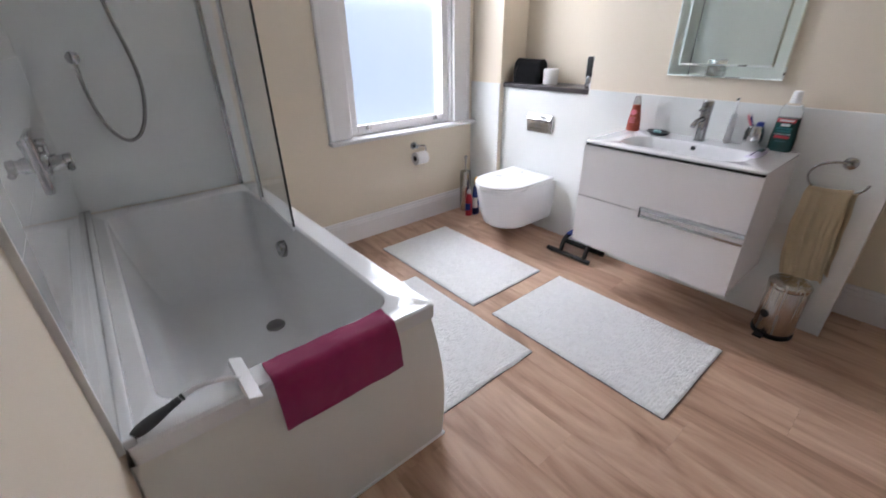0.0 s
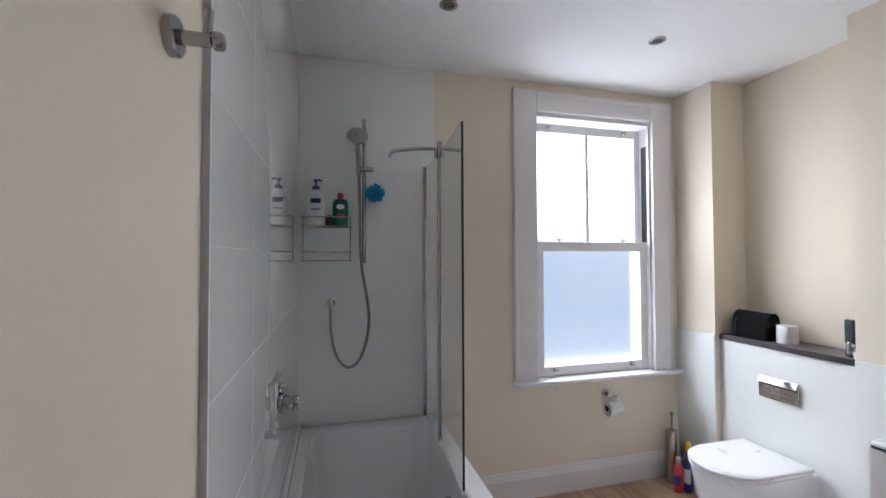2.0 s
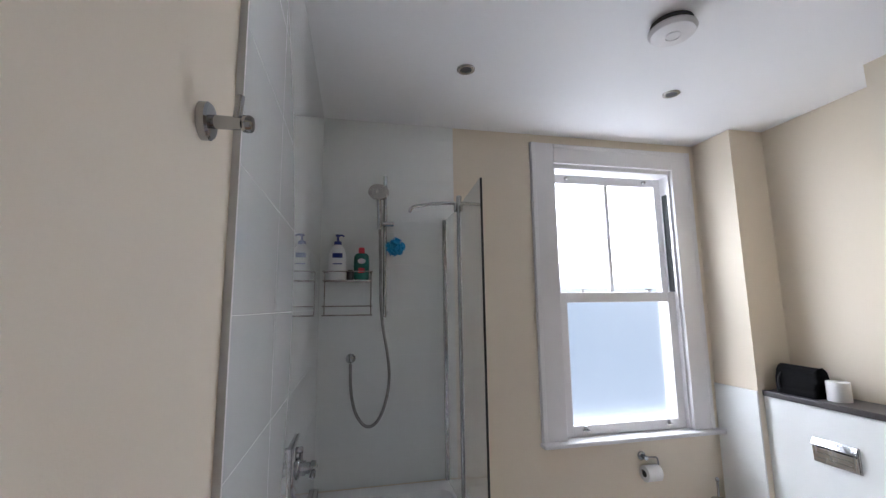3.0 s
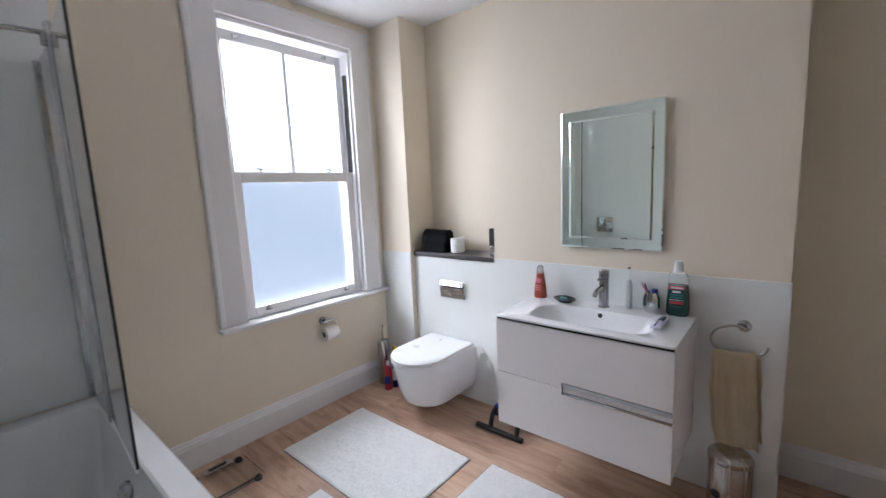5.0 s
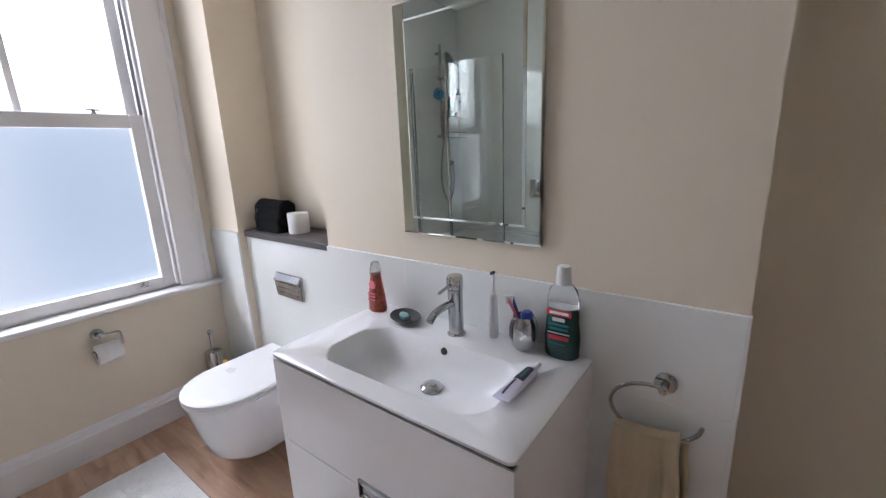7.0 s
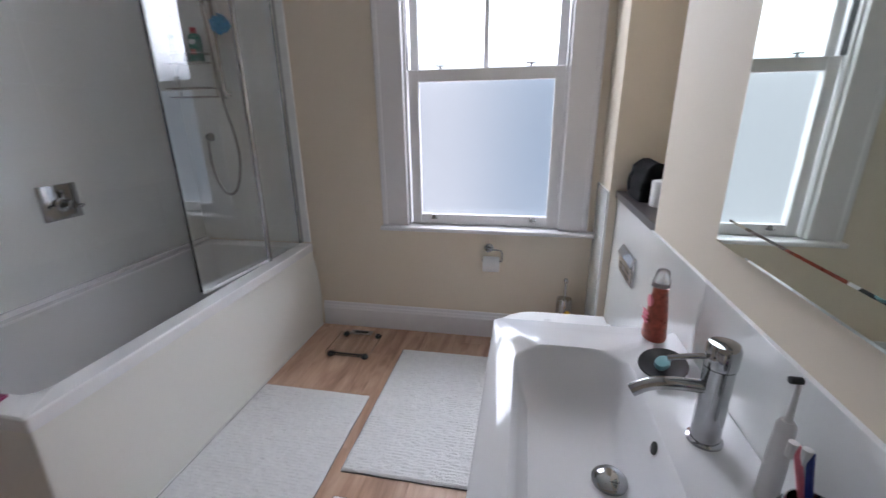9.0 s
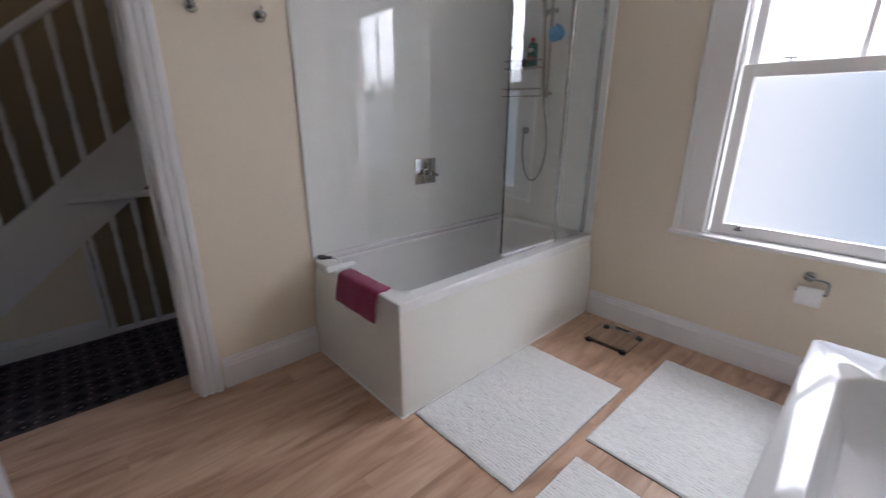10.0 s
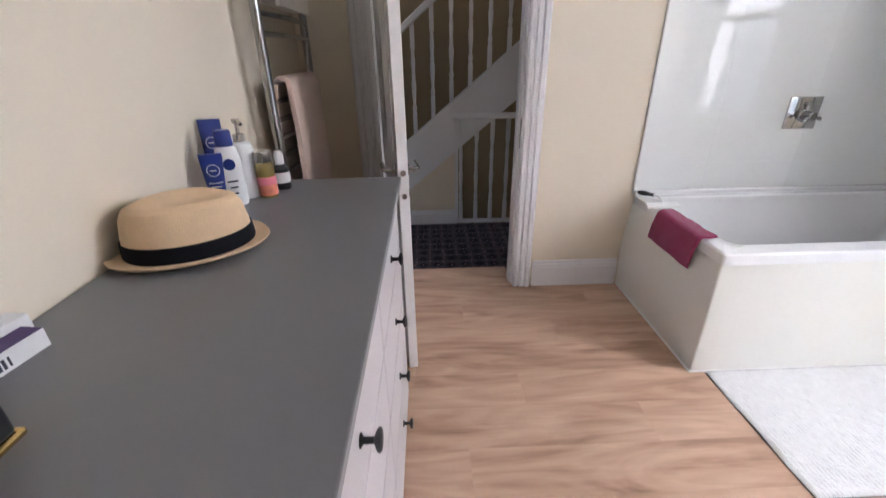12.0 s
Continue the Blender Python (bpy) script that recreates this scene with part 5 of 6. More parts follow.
def hanging_towel(x, front):
    """One fall of a hand towel laid over the ring: soft upright folds that open towards a level hem."""
    bm, n, m, th = bmesh.new(), 64, 34, 0.007
    layers = []
    for side in (0, 1):
        grid = []
        for k in range(m + 1):
            f = k / m
            y0, y1 = (0.362 - 0.03 * f, 0.512 - 0.022 * f * f + 0.012 * math.sin(3 * f)) if front else (0.345 - 0.022 * f, 0.505 + 0.018 * math.sin(3 * f))
            row = []
            for j in range(n + 1):
                u = j / n
                y = y0 + (y1 - y0) * u
                zt = 0.7 + 0.022 * (1 - u) ** 2 + 0.012 * u * u
                zb = 0.285 + 0.02 * (1 - u) + 0.006 * math.sin(9 * u) if front else 0.33 + 0.05 * u
                amp = 0.25 + 0.75 * min(1, 2.2 * f)
                fold = amp * (0.009 * math.sin(9.5 * u + 0.9 + 0.8 * f) + 0.0055 * math.sin(21 * u + 2.2 * f) + 0.0025 * math.sin(43 * u + f))
                if front:
                    fold += amp * 0.012 * math.exp(-((u - 0.22) / 0.045) ** 2)
                curl = 0.016 * math.exp(-f * 14)
                xx = x + (1 if front else -1) * (curl - 0.002) - fold + (-th if (side == 1) == front else 0)
                row.append(bm.verts.new((xx, y + 0.002 * math.sin(17 * f + u), zt + (zb - zt) * f)))
            grid.append(row)
        layers.append(grid)
    lo, hi = layers
    for k in range(m):
        for j in range(n):
            for g in layers:
                bm.faces.new((g[k][j], g[k + 1][j], g[k + 1][j + 1], g[k][j + 1]))
        for j in (0, n):
            bm.faces.new((lo[k][j], lo[k + 1][j], hi[k + 1][j], hi[k][j]))
    for k in (0, m):
        for j in range(n):
            bm.faces.new((lo[k][j], lo[k][j + 1], hi[k][j + 1], hi[k][j]))
    return bm


part("front_fall", hanging_towel(XT - 0.064, True), BEIGE, ht, smooth=True)
part("back_fall", hanging_towel(XT - 0.03, False), BEIGE, ht, smooth=True)
fold = [(XT - 0.045, 0.362 + 0.0125 * k, 0.7 + 0.022 * (1 - k / 12) ** 2 + 0.012 * (k / 12) ** 2) for k in range(13)]
part("top_fold", tube(fold, 0.0145, 14, smooth_by=1), BEIGE, ht, "rolled fold over the ring", smooth=True)

bn = thing("pedal_bin", (2.075, 0.425, 0), "brushed steel pedal bin on the floor", "bin")
part("base", lathe([(0.084, 0), (0.086, 0.004), (0.086, 0.022), (0.082, 0.026)], pose(2.075, 0.425, 0), 36), BLACK, bn, "black plastic base ring", smooth=True)
part("drum", lathe([(0.081, 0.024), (0.082, 0.03), (0.082, 0.256), (0.08, 0.26)], pose(2.075, 0.425, 0), 40), STEEL, bn, smooth=True)
part("lid", lathe([(0.084, 0.264), (0.085, 0.268), (0.084, 0.28), (0.07, 0.294), (0.035, 0.302), (0.001, 0.304)], pose(2.075, 0.425, 0), 40), STEEL, bn, "domed steel lid", smooth=True)
part("pedal", box(1.955, 2.0, 0.435, 0.475, 0.006, 0.016, 0.004), BLACK, bn)
part("badge", lathe([(0.02, 0), (0.02, 0.0015), (0.001, 0.002)], pose(2.075 - 0.0715, 0.425 + 0.0415, 0.12, 0, -90, -30), 20), GREYP, bn, "round dark badge", smooth=True)

# ---- chest of drawers ----
DX0, DX1, DYB, DYF, DTOP = 0.56, 1.74, YS + 0.02, -0.245, 0.975
ch = thing("chest_of_drawers", (1.15, -0.5, 0), "long pale chest of drawers with a grey top", "chest of drawers")
part("top", box(DX0 - 0.012, DX1 + 0.012, YS + 0.004, DYF + 0.018, DTOP - 0.02, DTOP, 0.003), GREYTOP, ch, "grey laminate top")
part("carcass", box(DX0, DX1, DYB, DYF - 0.02, 0.06, DTOP - 0.02), DRAWERM, ch)
part("plinth", box(DX0 + 0.02, DX1 - 0.02, DYB, DYF - 0.05, 0.0, 0.06), DRAWERM, ch)
cols, rws = [(0.57, 1.148), (1.152, 1.728)], [(0.745, 0.945), (0.54, 0.74), (0.335, 0.535), (0.075, 0.33)]
for a, c in cols:
    for z0, z1 in rws:
        d = part("drawer", box(a + 0.002, c - 0.002, DYF - 0.02, DYF, z0 + 0.002, z1 - 0.002, 0.003), DRAWERM, ch, "pale grey drawer front")
        kx, kz = (a + c) / 2 + 0.012, z1 - 0.11
        part("knob", lathe([(0.011, 0), (0.011, 0.002), (0.0055, 0.005), (0.005, 0.02), (0.016, 0.025), (0.0185, 0.029), (0.014, 0.032), (0.001, 0.033)], pose(kx, DYF, kz, -90), 20), BLACK, d, "black round knob", smooth=True)

# things on the chest
hat = thing("straw_hat", (1.03, -0.62, DTOP), "tan straw fedora with a black ribbon on the drawers", "hat")
HM = pose(1.074, -0.63, DTOP, 0, 0, 116)


def hat_loop(rx, ry, z, pinch=0.0, tilt=0.0):
    lp = []
    for k in range(40):
        a = 2 * math.pi * k / 40
        lp.append(HM @ Vector((rx * math.cos(a), ry * math.sin(a), z + tilt * math.cos(2 * a) + pinch * math.sin(a) ** 2)))
    return lp


crown = [hat_loop(0.1188, 0.0946, 0.006), hat_loop(0.1188, 0.0946, 0.012), hat_loop(0.1152, 0.0913, 0.05), hat_loop(0.1092, 0.0858, 0.085), hat_loop(0.1008, 0.0792, 0.101, 0.004), hat_loop(0.0840, 0.0638, 0.108, 0.005), hat_loop(0.0540, 0.0352, 0.1, 0.0), hat_loop(0.0180, 0.0088, 0.093)]
part("crown", loft(crown), STRAW, hat, smooth=True)
part("brim", loft([hat_loop(0.1140, 0.0902, 0.009), hat_loop(0.1224, 0.1018, 0.007, 0, -0.001), hat_loop(0.1459, 0.1222, 0.011, 0, -0.003), hat_loop(0.1510, 0.1271, 0.016, 0, -0.004), hat_loop(0.1499, 0.1261, 0.0185, 0, -0.004), hat_loop(0.1428, 0.1193, 0.0135, 0, -0.003), hat_loop(0.1224, 0.1018, 0.0105, 0, -0.001), hat_loop(0.1140, 0.0902, 0.012)], False, False), STRAW, hat, smooth=True)
part("ribbon", loft([hat_loop(0.1206, 0.0963, 0.011), hat_loop(0.1218, 0.0974, 0.014), hat_loop(0.1200, 0.0957, 0.042), hat_loop(0.1176, 0.0935, 0.044)], False, False), RIBBON, hat, "black ribbon band", smooth=True)


def flat_tube(x, y, h, w, lean, turn, label, mat, emblem):
    t = thing("cream_tube", (x, y, DTOP), label, "tube", "toiletries on the drawers")
    m = pose(x, y, DTOP, lean, 0, turn)
    lps = []
    for f, ww, d in ((0.0, w * 0.62, 0.018), (0.16, w * 0.66, 0.019), (0.165, w * 0.86, 0.02), (0.5, w * 0.95, 0.016), (0.85, w, 0.007), (1.0, w, 0.002)):
        lps.append([m @ Vector((ww * math.cos(a), d * math.sin(a), h * f)) for a in [2 * math.pi * k / 20 for k in range(20)]])
    part("body", loft(lps), mat, t, smooth=True)
    rows = ((0.165, w * 0.86, 0.02), (0.5, w * 0.95, 0.016), (0.85, w, 0.007), (1.0, w, 0.002))

    def front(x, f):
        """The point of the front face at x across and f of the height, a little proud of it."""
        for (f0, w0, d0), (f1, w1, d1) in zip(rows, rows[1:]):
            if f <= f1:
                u = (f - f0) / (f1 - f0)
                ww, d = w0 + (w1 - w0) * u, d0 + (d1 - d0) * u
                return m @ Vector((x, d * math.sqrt(max(0, 1 - (x / ww) ** 2)) + 0.0009, h * f))

    ring = tube([front(0.0145 * math.cos(a), 0.72 + 0.0145 * math.sin(a) / h) for a in [2 * math.pi * k / 28 for k in range(29)]], 0.0009, 6)
    part("emblem", ring, emblem, t, "white ring emblem", smooth=True)
    part("emblem_bar", tube([front(-0.008 + 0.004 * k, 0.72) for k in range(5)], 0.0012, 6), emblem, t, "pale bar inside the ring", smooth=True)
    for q, hw in ((0.5, 0.6), (0.43, 0.42), (0.3, 0.5)):
        part("print_bar", tube([front(w * hw * (-1 + k / 4), q) for k in range(9)], 0.0011, 6), emblem, t, "pale bar of print", smooth=True)
    return t


flat_tube(0.735, -0.712, 0.215, 0.028, 4, -78, "tall navy blue cream tube standing on the drawers", BLUEP, WHITEP)
flat_tube(0.80, -0.69, 0.145, 0.027, -8, -70, "short navy blue cream tube standing on the drawers", BLUEP, WHITEP)
lt = bottle("body_lotion_bottle", 0.79, -0.655, DTOP, [(0.027, 0), (0.0295, 0.006), (0.0315, 0.06), (0.0305, 0.12), (0.025, 0.15), (0.018, 0.158)], WHITEP, 0.55, "white body lotion bottle with navy cap", turn=-62, cap=([(0.02, 0.156), (0.021, 0.16), (0.02, 0.192), (0.017, 0.197)], BLUEP, 0.6), group="toiletries on the drawers")
m = pose(0.79, -0.655, DTOP, 0, 0, -62 + 180)
part("emblem", lathe([(0.0145, -0.002), (0.0145, 0.0015), (0.001, 0.0018)], m @ pose(0, -0.0175, 0.112, 90), 22), BLUEP, lt, "navy round emblem", smooth=True)
for z, w in ((0.066, 0.016), (0.05, 0.012), (0.034, 0.01)):
    bar = box(-w * 0.8, w * 0.8, -0.0196, -0.017, z, z + 0.004)
    bmesh.ops.transform(bar, matrix=m, verts=bar.verts)
    part("print_bar", bar, INK, lt, "bar of fine print")
pb = bottle("pump_bottle", 0.72, -0.645, DTOP, [(0.03, 0), (0.032, 0.005), (0.032, 0.13), (0.026, 0.15), (0.013, 0.158)], WHITEP, 0.8, "white pump dispenser bottle", turn=-60, group="toiletries on the drawers")
pump(pb, 0.72, -0.645, DTOP + 0.156, STEEL, 0.011, 40)
jr = bottle("vitamin_jar", 0.718, -0.594, DTOP, [(0.022, 0), (0.025, 0.004), (0.025, 0.088), (0.023, 0.095), (0.021, 0.099)], AMBER, 1.0, "amber jar with orange pink label and steel lid", cap=([(0.024, 0.099), (0.025, 0.102), (0.025, 0.126), (0.023, 0.128)], STEEL), group="toiletries on the drawers")
part("label_top", lathe([(0.0254, 0.036), (0.0261, 0.037), (0.0261, 0.057), (0.0254, 0.058)], pose(0.718, -0.594, DTOP), 30), PINKP, jr, "pink upper label", smooth=True)
part("label", lathe([(0.0252, 0.006), (0.0258, 0.007), (0.0258, 0.058), (0.0252, 0.059)], pose(0.718, -0.594, DTOP), 30), ORANGEL, jr, "orange and pink label", smooth=True)
sb = bottle("dropper_bottle", 0.643, -0.577, DTOP, [(0.022, 0), (0.0235, 0.004), (0.0235, 0.06), (0.012, 0.074)], BLACK, 1.0, "small black and white dropper bottle", cap=([(0.013, 0.074), (0.0135, 0.1), (0.01, 0.112)], WHITEP), group="toiletries on the drawers")
part("label", lathe([(0.0237, 0.02), (0.0242, 0.021), (0.0242, 0.05), (0.0237, 0.051)], pose(0.643, -0.577, DTOP), 24), WHITEP, sb, "white label", smooth=True)


def carton(x, y, turn, l, w, h, label, top):
    t = thing("carton", (x, y, DTOP), label, "box", "cartons on the drawers")
    m = pose(x, y, DTOP, 0, 0, turn)
    def add(nm, bm, mat, lb=""):
        bmesh.ops.transform(bm, matrix=m, verts=bm.verts)
        part(nm, bm, mat, t, lb)
    add("card", box(0, l, -w / 2, w / 2, 0, h, 0.0008), WHITEP)
    add("top_panel", box(0.001, l - 0.001, -w / 2 + 0.001, w / 2 - 0.001, h + 0.0002, h + 0.001), top, "printed top panel")
    for k in range(7):
        add("barcode_bar", box(0.05 + 0.006 * k, 0.0525 + 0.006 * k + 0.0012 * (k % 3), w / 2 + 0.0002, w / 2 + 0.001, 0.006, h - 0.008), INK)
    return t


carton(1.385, -0.688, -8, 0.165, 0.034, 0.028, "slim white and purple medicine carton", PURPLE)
carton(1.36, -0.727, -6, 0.17, 0.034, 0.036, "slim white medicine carton beside the wall", WHITEP)
pfm = thing("perfume_box", (1.6, -0.59, DTOP), "black box with gold edges on the drawers", "box")
part("body", box(1.545, 1.64, -0.65, -0.575, DTOP + 0.008, DTOP + 0.06, 0.006, 3), BLACK, pfm, smooth=True)
part("base", box(1.541, 1.644, -0.654, -0.571, DTOP, DTOP + 0.009, 0.003), GOLD, pfm, "gold base rim")

# ---- towel radiator ----
rad = thing("towel_radiator", (0.07, YS, 0.55), "tall chrome ladder towel radiator on the wall", "radiator")
RX0, RX1, RY = -0.215, 0.352, YS + 0.085
for x in (RX0, RX1):
    part("upright", cyl((x, RY, 0.3), (x, RY, 1.98), 0.0165, seg=24), CHROME, rad, "chrome upright tube", smooth=True)
    for z in (0.45, 1.8):
        part("wall_bracket", cyl((x, RY, z), (x, YS, z), 0.012), CHROME, rad, smooth=True)
zs = [0.40 + 0.062 * k for k in range(4)] + [0.76 + 0.062 * k for k in range(9)] + [1.405 + 0.06 * k for k in range(5)] + [1.78 + 0.06 * k for k in range(3)]
for z in zs:
    part("rung", tube([(RX0, RY + 0.006, z), ((RX0 + RX1) / 2, RY + 0.03, z), (RX1, RY + 0.006, z)], 0.0095, 12, smooth_by=2), CHROME, rad, "curved chrome rung", smooth=True)
bt = thing("bath_towel", (0.0, RY, 0.5), "blush pink bath towel folded over the radiator", "towel")
draped("cloth", -0.13, 0.285, [(RY - 0.025, 0.62), (RY - 0.025, 1.2), (RY + 0.0, 1.275), (RY + 0.05, 1.275), (RY + 0.062, 1.22), (RY + 0.062, 0.42)], "x", -0.018, BLUSH, bt, waves=0.004, freq=14)
st2 = thing("hand_towel", (0.0, RY, 1.45), "ivory hand towel folded over the radiator", "towel")
draped("cloth", -0.125, 0.27, [(RY - 0.02, 1.5), (RY - 0.02, 1.62), (RY + 0.0, 1.672), (RY + 0.048, 1.672), (RY + 0.056, 1.63), (RY + 0.056, 1.49)], "x", -0.014, IVORY, st2, waves=0.003, freq=14)

# ---- hooks ----
def robe_hook(y):
    t = thing("robe_hook", (XW, y, 1.81), "round chrome robe hook on the cream wall", "hook", "robe hooks by the door")
    part("rose", lathe([(0.026, 0), (0.026, 0.01), (0.023, 0.013), (0.0095, 0.014), (0.009, 0.05), (0.012, 0.053), (0.012, 0.062), (0.01, 0.065), (0.001, 0.066)], pose(XW, y, 1.81, 0, 90)), CHROME, t, smooth=True)
    part("peg", cyl((XW + 0.044, y, 1.815), (XW + 0.047, y, 1.85), 0.006), CHROME, t, smooth=True)
    return t


hk = robe_hook(0.617)
copy_thing(hk, pose(XW, 0.897, 1.81))

# ---- ceiling fittings ----
def spot(x, y):
    t = thing("ceiling_spotlight", (x, y, ZC), "small recessed white ceiling spotlight, unlit", "spotlight", "ceiling spotlights")
    part("bezel", lathe([(0.044, 0.0), (0.044, -0.004), (0.038, -0.007), (0.028, -0.006), (0.026, -0.002)], pose(x, y, ZC - 0.0002)), STEEL, t, "pale metal bezel", smooth=True)
    part("lamp", lathe([(0.026, -0.002), (0.026, -0.0045), (0.016, -0.004), (0.001, -0.003)], pose(x, y, ZC)), GREYP, t, "dark unlit lamp face", smooth=True)
    return t


sp = spot(0.325, 2.09)
copy_thing(sp, pose(1.483, 2.11, ZC))
copy_thing(sp, pose(0.325, 0.7, ZC))
copy_thing(sp, pose(1.483, 0.7, ZC))
sm = thing("ceiling_sensor", (1.067, 1.622, ZC), "round white ceiling sensor with dark gap", "sensor")
part("base", cyl((1.067, 1.622, ZC - 0.022), (1.067, 1.622, ZC), 0.08, seg=36), GREYP, sm, "dark mounting base", smooth=True)
part("cover", lathe([(0.082, -0.022), (0.09, -0.026), (0.092, -0.034), (0.082, -0.048), (0.03, -0.054), (0.001, -0.055)], pose(1.067, 1.622, ZC), 40), GLOSS, sm, "white domed cover", smooth=True)
part("ring", lathe([(0.03, -0.0545), (0.031, -0.057), (0.028, -0.058), (0.027, -0.055)], pose(1.067, 1.622, ZC), 30), GLOSS, sm, smooth=True)
part("indicator", box(1.11, 1.128, 1.60, 1.612, ZC - 0.05, ZC - 0.046), GREYP, sm)

# ---- landing and stairs beyond the door ----
HXW, XST = -2.2, -1.47
setting("landing_floor", box(-2.6, XHALL - 0.08, -1.5, 2.6, -0.2, 0.002), CARPET, "dark patterned landing carpet", "carpet")
# The walls round the stairs wear the darkened colour for their dimness.
setting("wall_landing_west", box(HXW - 0.1, HXW, -1.5, 2.6, 0, 3.6), DIMHALL, "wall beside the stairs, dimness put into its colour", "wall")
setting("wall_landing_south", box(HXW, XHALL, -1.6, -1.5, 0, 3.6), DIMHALL, "landing end wall, dimness put into its colour", "wall")
setting("wall_landing_north", box(HXW, XHALL, 2.6, 2.7, 0, 3.6), DIMHALL, "landing end wall, dimness put into its colour", "wall")
setting("wall_under_stairs", prism([(0.1, 0.002), (2.3, 0.002), (2.3, 2.432), (0.1, 0.628)], "x", -1.56, -1.53), DIMHALL, "plain wall under the stairs, shade put into its colour", "wall")
# Out of view; the skylight opening is added to light the landing.
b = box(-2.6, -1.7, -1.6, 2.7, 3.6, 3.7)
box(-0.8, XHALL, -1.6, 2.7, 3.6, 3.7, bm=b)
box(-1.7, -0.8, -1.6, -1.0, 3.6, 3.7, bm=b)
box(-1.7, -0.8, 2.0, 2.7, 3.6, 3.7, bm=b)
setting("ceiling_landing", b, CEILPAINT, "unseen landing ceiling with an added skylight opening", "ceiling")
# Out of view; catches the sun and bounces it into the stairwell.
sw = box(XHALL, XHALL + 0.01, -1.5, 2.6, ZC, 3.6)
setting("wall_upper", sw, DIMHALL, "unseen upper landing wall, bounces the added sun", "wall")
SL = 0.82


def string_z(y):
    return 0.925 + SL * y


stairs = thing("staircase", (XST - 0.4, 0.3, 0), "white painted staircase rising from the landing", "staircase")
part("outer_string", prism([(-1.3, string_z(-1.3)), (2.3, string_z(2.3)), (2.3, string_z(2.3) - 0.37), (-0.3, string_z(-0.3) - 0.37), (-1.3, string_z(-1.3) - 0.37)], "x", XST - 0.045, XST - 0.005), GLOSS, stairs, "white stair string")
part("string_cap", prism([(-1.3, string_z(-1.3)), (2.3, string_z(2.3)), (2.3, string_z(2.3) + 0.035), (-1.3, string_z(-1.3) + 0.035)], "x", XST - 0.06, XST + 0.012), GLOSS, stairs)
part("spandrel", prism([(-0.75, 0.002), (0.095, 0.002), (0.095, string_z(0.095) - 0.372), (-0.75, 0.004)], "x", XST - 0.035, XST - 0.012), PAINT, stairs, "cream spandrel panel under the stairs")
part("soffit", prism([(-0.9, 0.02), (-0.7, 0.02), (2.3, string_z(2.3) - 0.36), (2.3, string_z(2.3) - 0.33)], "x", HXW, XST - 0.046), PAINT, stairs, "plastered stair soffit")
for k in range(11):
    y = -1.0 + 0.235 * k
    zt = string_z(y) - 0.12
    part("tread", box(HXW, XST - 0.045, y, y + 0.26, zt - 0.03, zt), CARPET, stairs, "carpeted tread")
    part("riser", box(HXW, XST - 0.045, y + 0.235, y + 0.25, zt, zt + 0.185), CARPET, stairs, "carpeted riser")
part("handrail", prism([(-1.3, string_z(-1.3) + 0.8), (2.0, string_z(2.0) + 0.8), (2.0, string_z(2.0) + 0.86), (-1.3, string_z(-1.3) + 0.86)], "x", XST - 0.05, XST + 0.01, bevel=0.01), GLOSS, stairs, "white sloping handrail")


def baluster(y, z0, z1):
    """Square ends and a turned middle."""
    m, h = XST - 0.02, z1 - z0
    bm = box(m - 0.016, m + 0.016, y - 0.016, y + 0.016, z0, z0 + 0.2 * h, 0.002)
    box(m - 0.016, m + 0.016, y - 0.016, y + 0.016, z1 - 0.2 * h, z1, 0.002, bm=bm)
    prof = [(0.016, 0.2), (0.012, 0.215), (0.017, 0.24), (0.017, 0.26), (0.011, 0.29), (0.0175, 0.42), (0.0185, 0.47), (0.0125, 0.53), (0.0165, 0.545), (0.012, 0.57), (0.0165, 0.66), (0.0115, 0.76), (0.0165, 0.785), (0.016, 0.8)]
    lathe([(r, z0 + f * h) for r, f in prof], pose(m, y, 0), 12, bm=bm)
    return bm


for k in range(16):
    y = -0.8 + 0.1425 * k
    part("baluster", baluster(y, string_z(y) + 0.03, string_z(y) + 0.81), GLOSS, stairs, smooth=True)
bal = thing("landing_balustrade", (XST, 0.5, 0), "white turned landing balustrade", "balustrade")
part("top_rail", box(XST - 0.05, XST + 0.012, 0.06, 1.6, 0.875, 0.915, 0.008), GLOSS, bal, smooth=True)
part("base_rail", box(XST - 0.045, XST + 0.005, 0.09, 1.6, 0.002, 0.028, 0.004), GLOSS, bal)
for k in range(12):
    part("baluster", baluster(0.13 + 0.126 * k, 0.028, 0.876), GLOSS, bal, smooth=True)
part("end_post", box(XST - 0.036, XST - 0.004, 0.078, 0.108, 0.002, 0.875, 0.002), GLOSS, bal)
setting("baseboard", moulding_y(-1.5, 0.095, XST - 0.01, 0.002, [(h * 0.72, o) for h, o in BASE], 1), GLOSS, "white baseboard along the landing", "baseboard")

# ---- pieces: wall panels and floor planks ----
def panel_mesh(u, v, d):
    b = box(-u / 2, u / 2, -v / 2, v / 2, 0, d, 0.0004, 1)
    me = bpy.data.meshes.new("panel")
    b.to_mesh(me)
    b.free()
    me.materials.append(TILE)
    return me


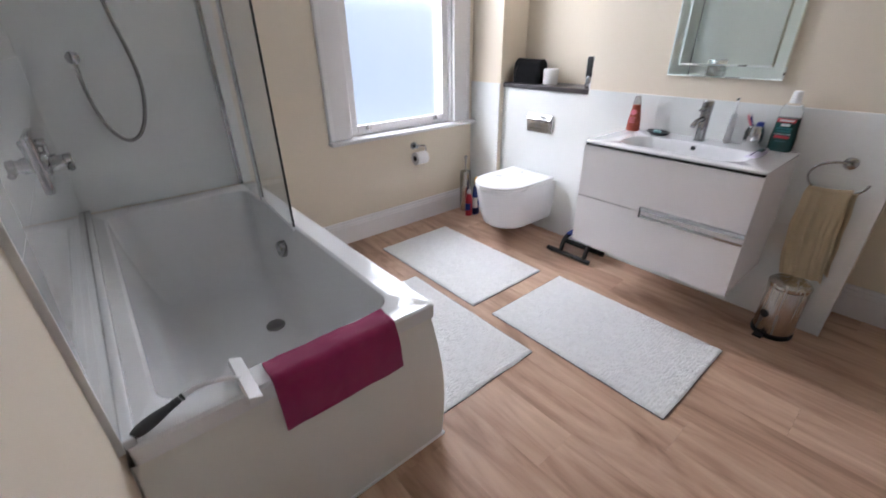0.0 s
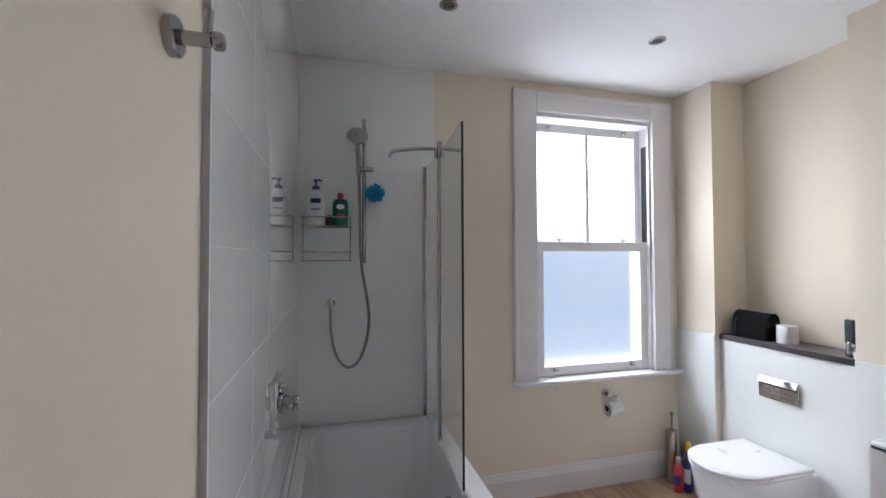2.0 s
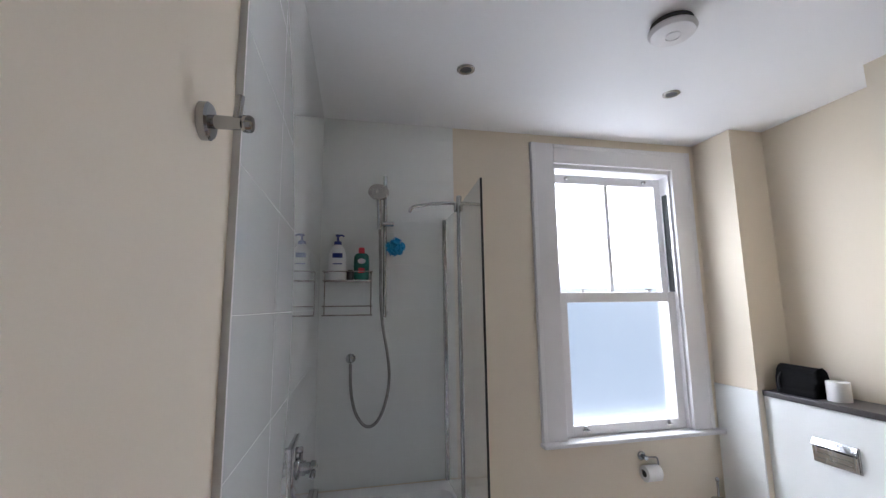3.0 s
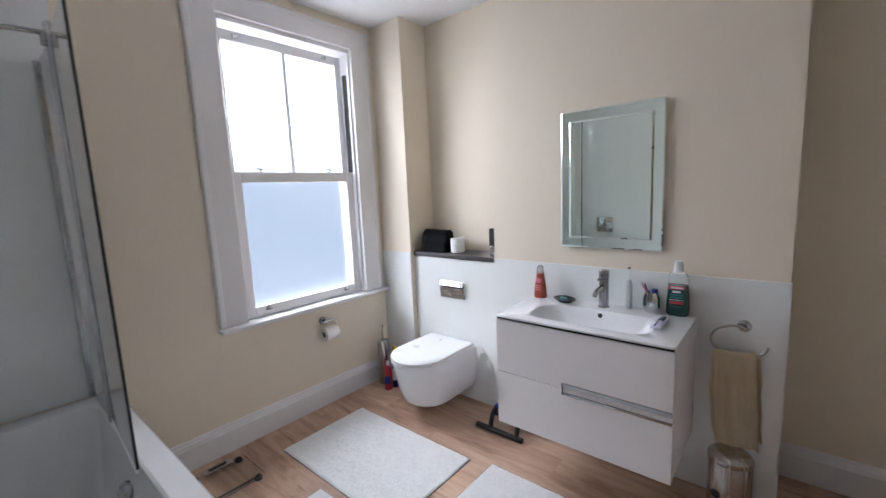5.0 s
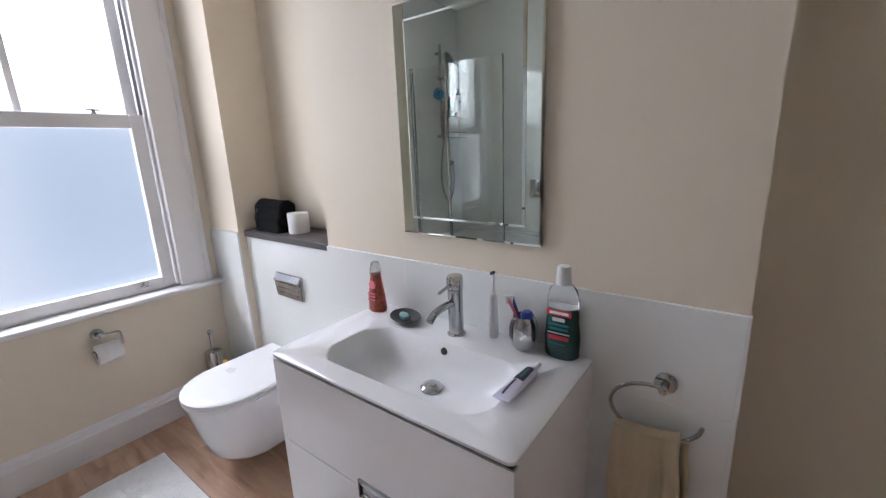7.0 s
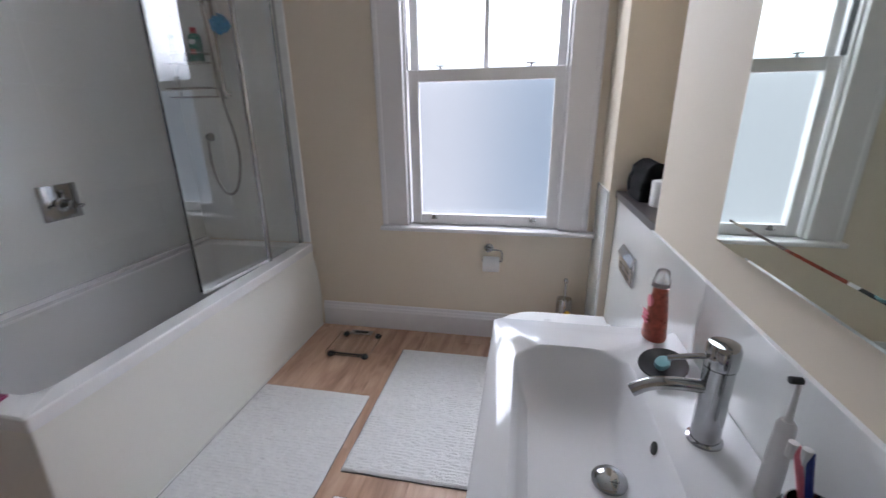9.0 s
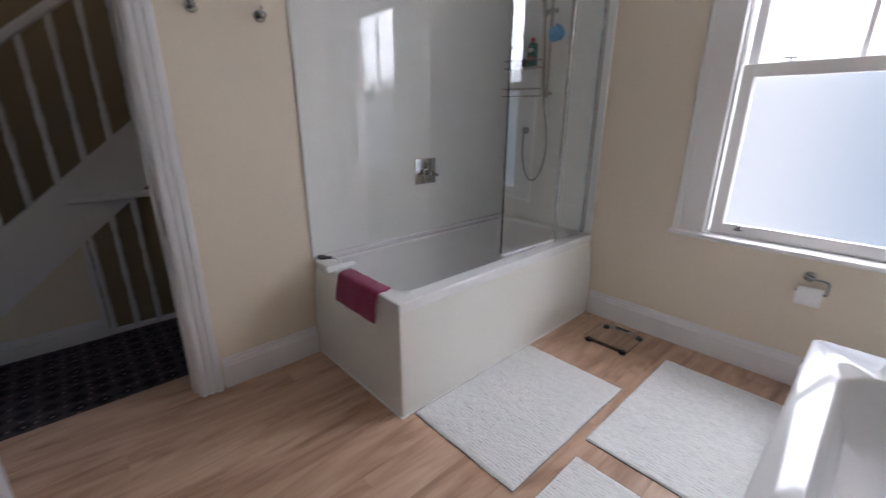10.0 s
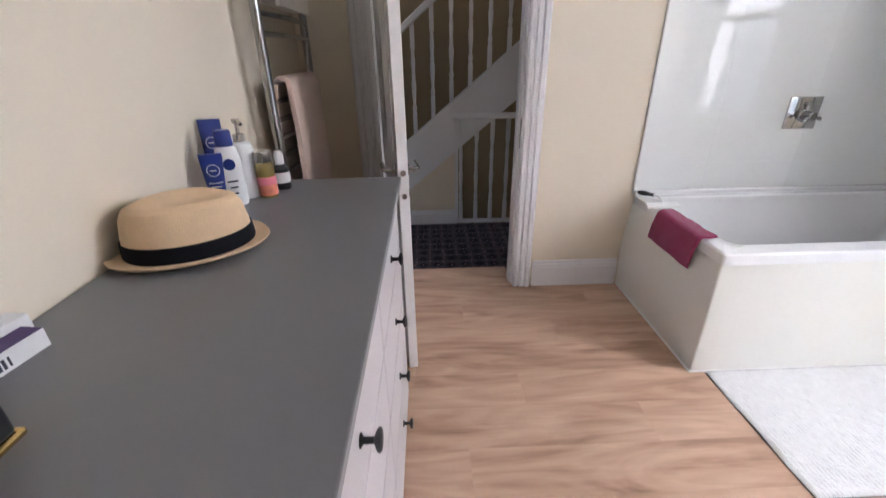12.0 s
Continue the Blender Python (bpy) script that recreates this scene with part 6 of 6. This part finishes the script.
def tiles(parent, us, vs, place, thick, gap=0.001):
    """One object for each panel; us, vs are the joints along the wall and up it; place(u, v) gives the pose with z out of the wall."""
    cache = {}
    bed = box(-(us[-1] - us[0]) / 2, (us[-1] - us[0]) / 2, -(vs[-1] - vs[0]) / 2, (vs[-1] - vs[0]) / 2, 0.0005, thick - 0.0006)
    bmesh.ops.transform(bed, matrix=place((us[0] + us[-1]) / 2, (vs[0] + vs[-1]) / 2), verts=bed.verts)
    part("tile_bed", bed, GROUT, parent)
    for u0, u1 in zip(us, us[1:]):
        for v0, v1 in zip(vs, vs[1:]):
            key = (round(u1 - u0, 3), round(v1 - v0, 3))
            if key not in cache:
                cache[key] = panel_mesh(u1 - u0 - gap, v1 - v0 - gap, thick)
            ob = new("tile", cache[key])
            ob.parent = parent
            ob.matrix_basis = place((u0 + u1) / 2, (v0 + v1) / 2)


def east(x):
    return lambda u, v: Matrix(((0, 0, -1, x), (1, 0, 0, u), (0, 1, 0, v), (0, 0, 0, 1)))


ZR = [BZ + 0.003, 0.766, 1.026, 1.286, 1.546, 1.806, 2.066, 2.326, 2.586, ZC - 0.002]
tiles(wall_west, [1.044, 1.43, 1.93, 2.43, YN - 0.01], ZR, lambda u, v: Matrix(((0, 0, 1, XW), (1, 0, 0, u), (0, 1, 0, v), (0, 0, 0, 1))), 0.010)
wall_north = bpy.data.objects["wall_north"]
tiles(wall_north, [XW + 0.0101, 0.012, 0.412], ZR, lambda u, v: Matrix(((1, 0, 0, u), (0, 0, -1, YN), (0, 1, 0, v), (0, 0, 0, 1))), 0.010)
tiles(wall_east, [YB0 + 0.004, 0.762, 1.262, YB1], [0.0, 0.256, 0.516, 0.776, 1.036], east(XE), 0.010)
tiles(wall_east, [YP, YN - 0.0005], [0.0, 0.246, 0.506, 0.766, 1.026], east(XE), 0.010)
cbox = bpy.data.objects["cistern_box"]
tiles(cbox, [YB1 + 0.001, YP - 0.001], [0.0, 0.998], east(XB), 0.008)
setting("trim", box(XE - 0.012, XE + 0.004, YB0 - 0.004, YB0 + 0.004, 0, 1.036), WHITEP, "white edge trim of the splash panels", "trim")

floor = bpy.data.objects["floor"]
cache = {}
x, col = -0.385, 0
while x < 2.55:
    x1 = min(x + 0.198, 2.55)
    y = YS - 0.9 + (0.47 * col) % 1.2
    while y < YN:
        y0, y1 = max(y, YS), min(y + 1.22, YN)
        if y1 - y0 > 0.02:
            key = (round(x1 - x, 3), round(y1 - y0, 3))
            if key not in cache:
                b = box(-(x1 - x) / 2 + 0.0002, (x1 - x) / 2 - 0.0002, -(y1 - y0) / 2 + 0.0002, (y1 - y0) / 2 - 0.0002, -0.006, 0.0, 0.0003, 1)
                me = bpy.data.meshes.new("plank")
                b.to_mesh(me)
                b.free()
                me.materials.append(WOOD)
                cache[key] = me
            ob = new("plank", cache[key])
            ob.parent = floor
            ob.location = ((x + x1) / 2, (y0 + y1) / 2, 0)
        y += 1.22
    x, col = x1, col + 1
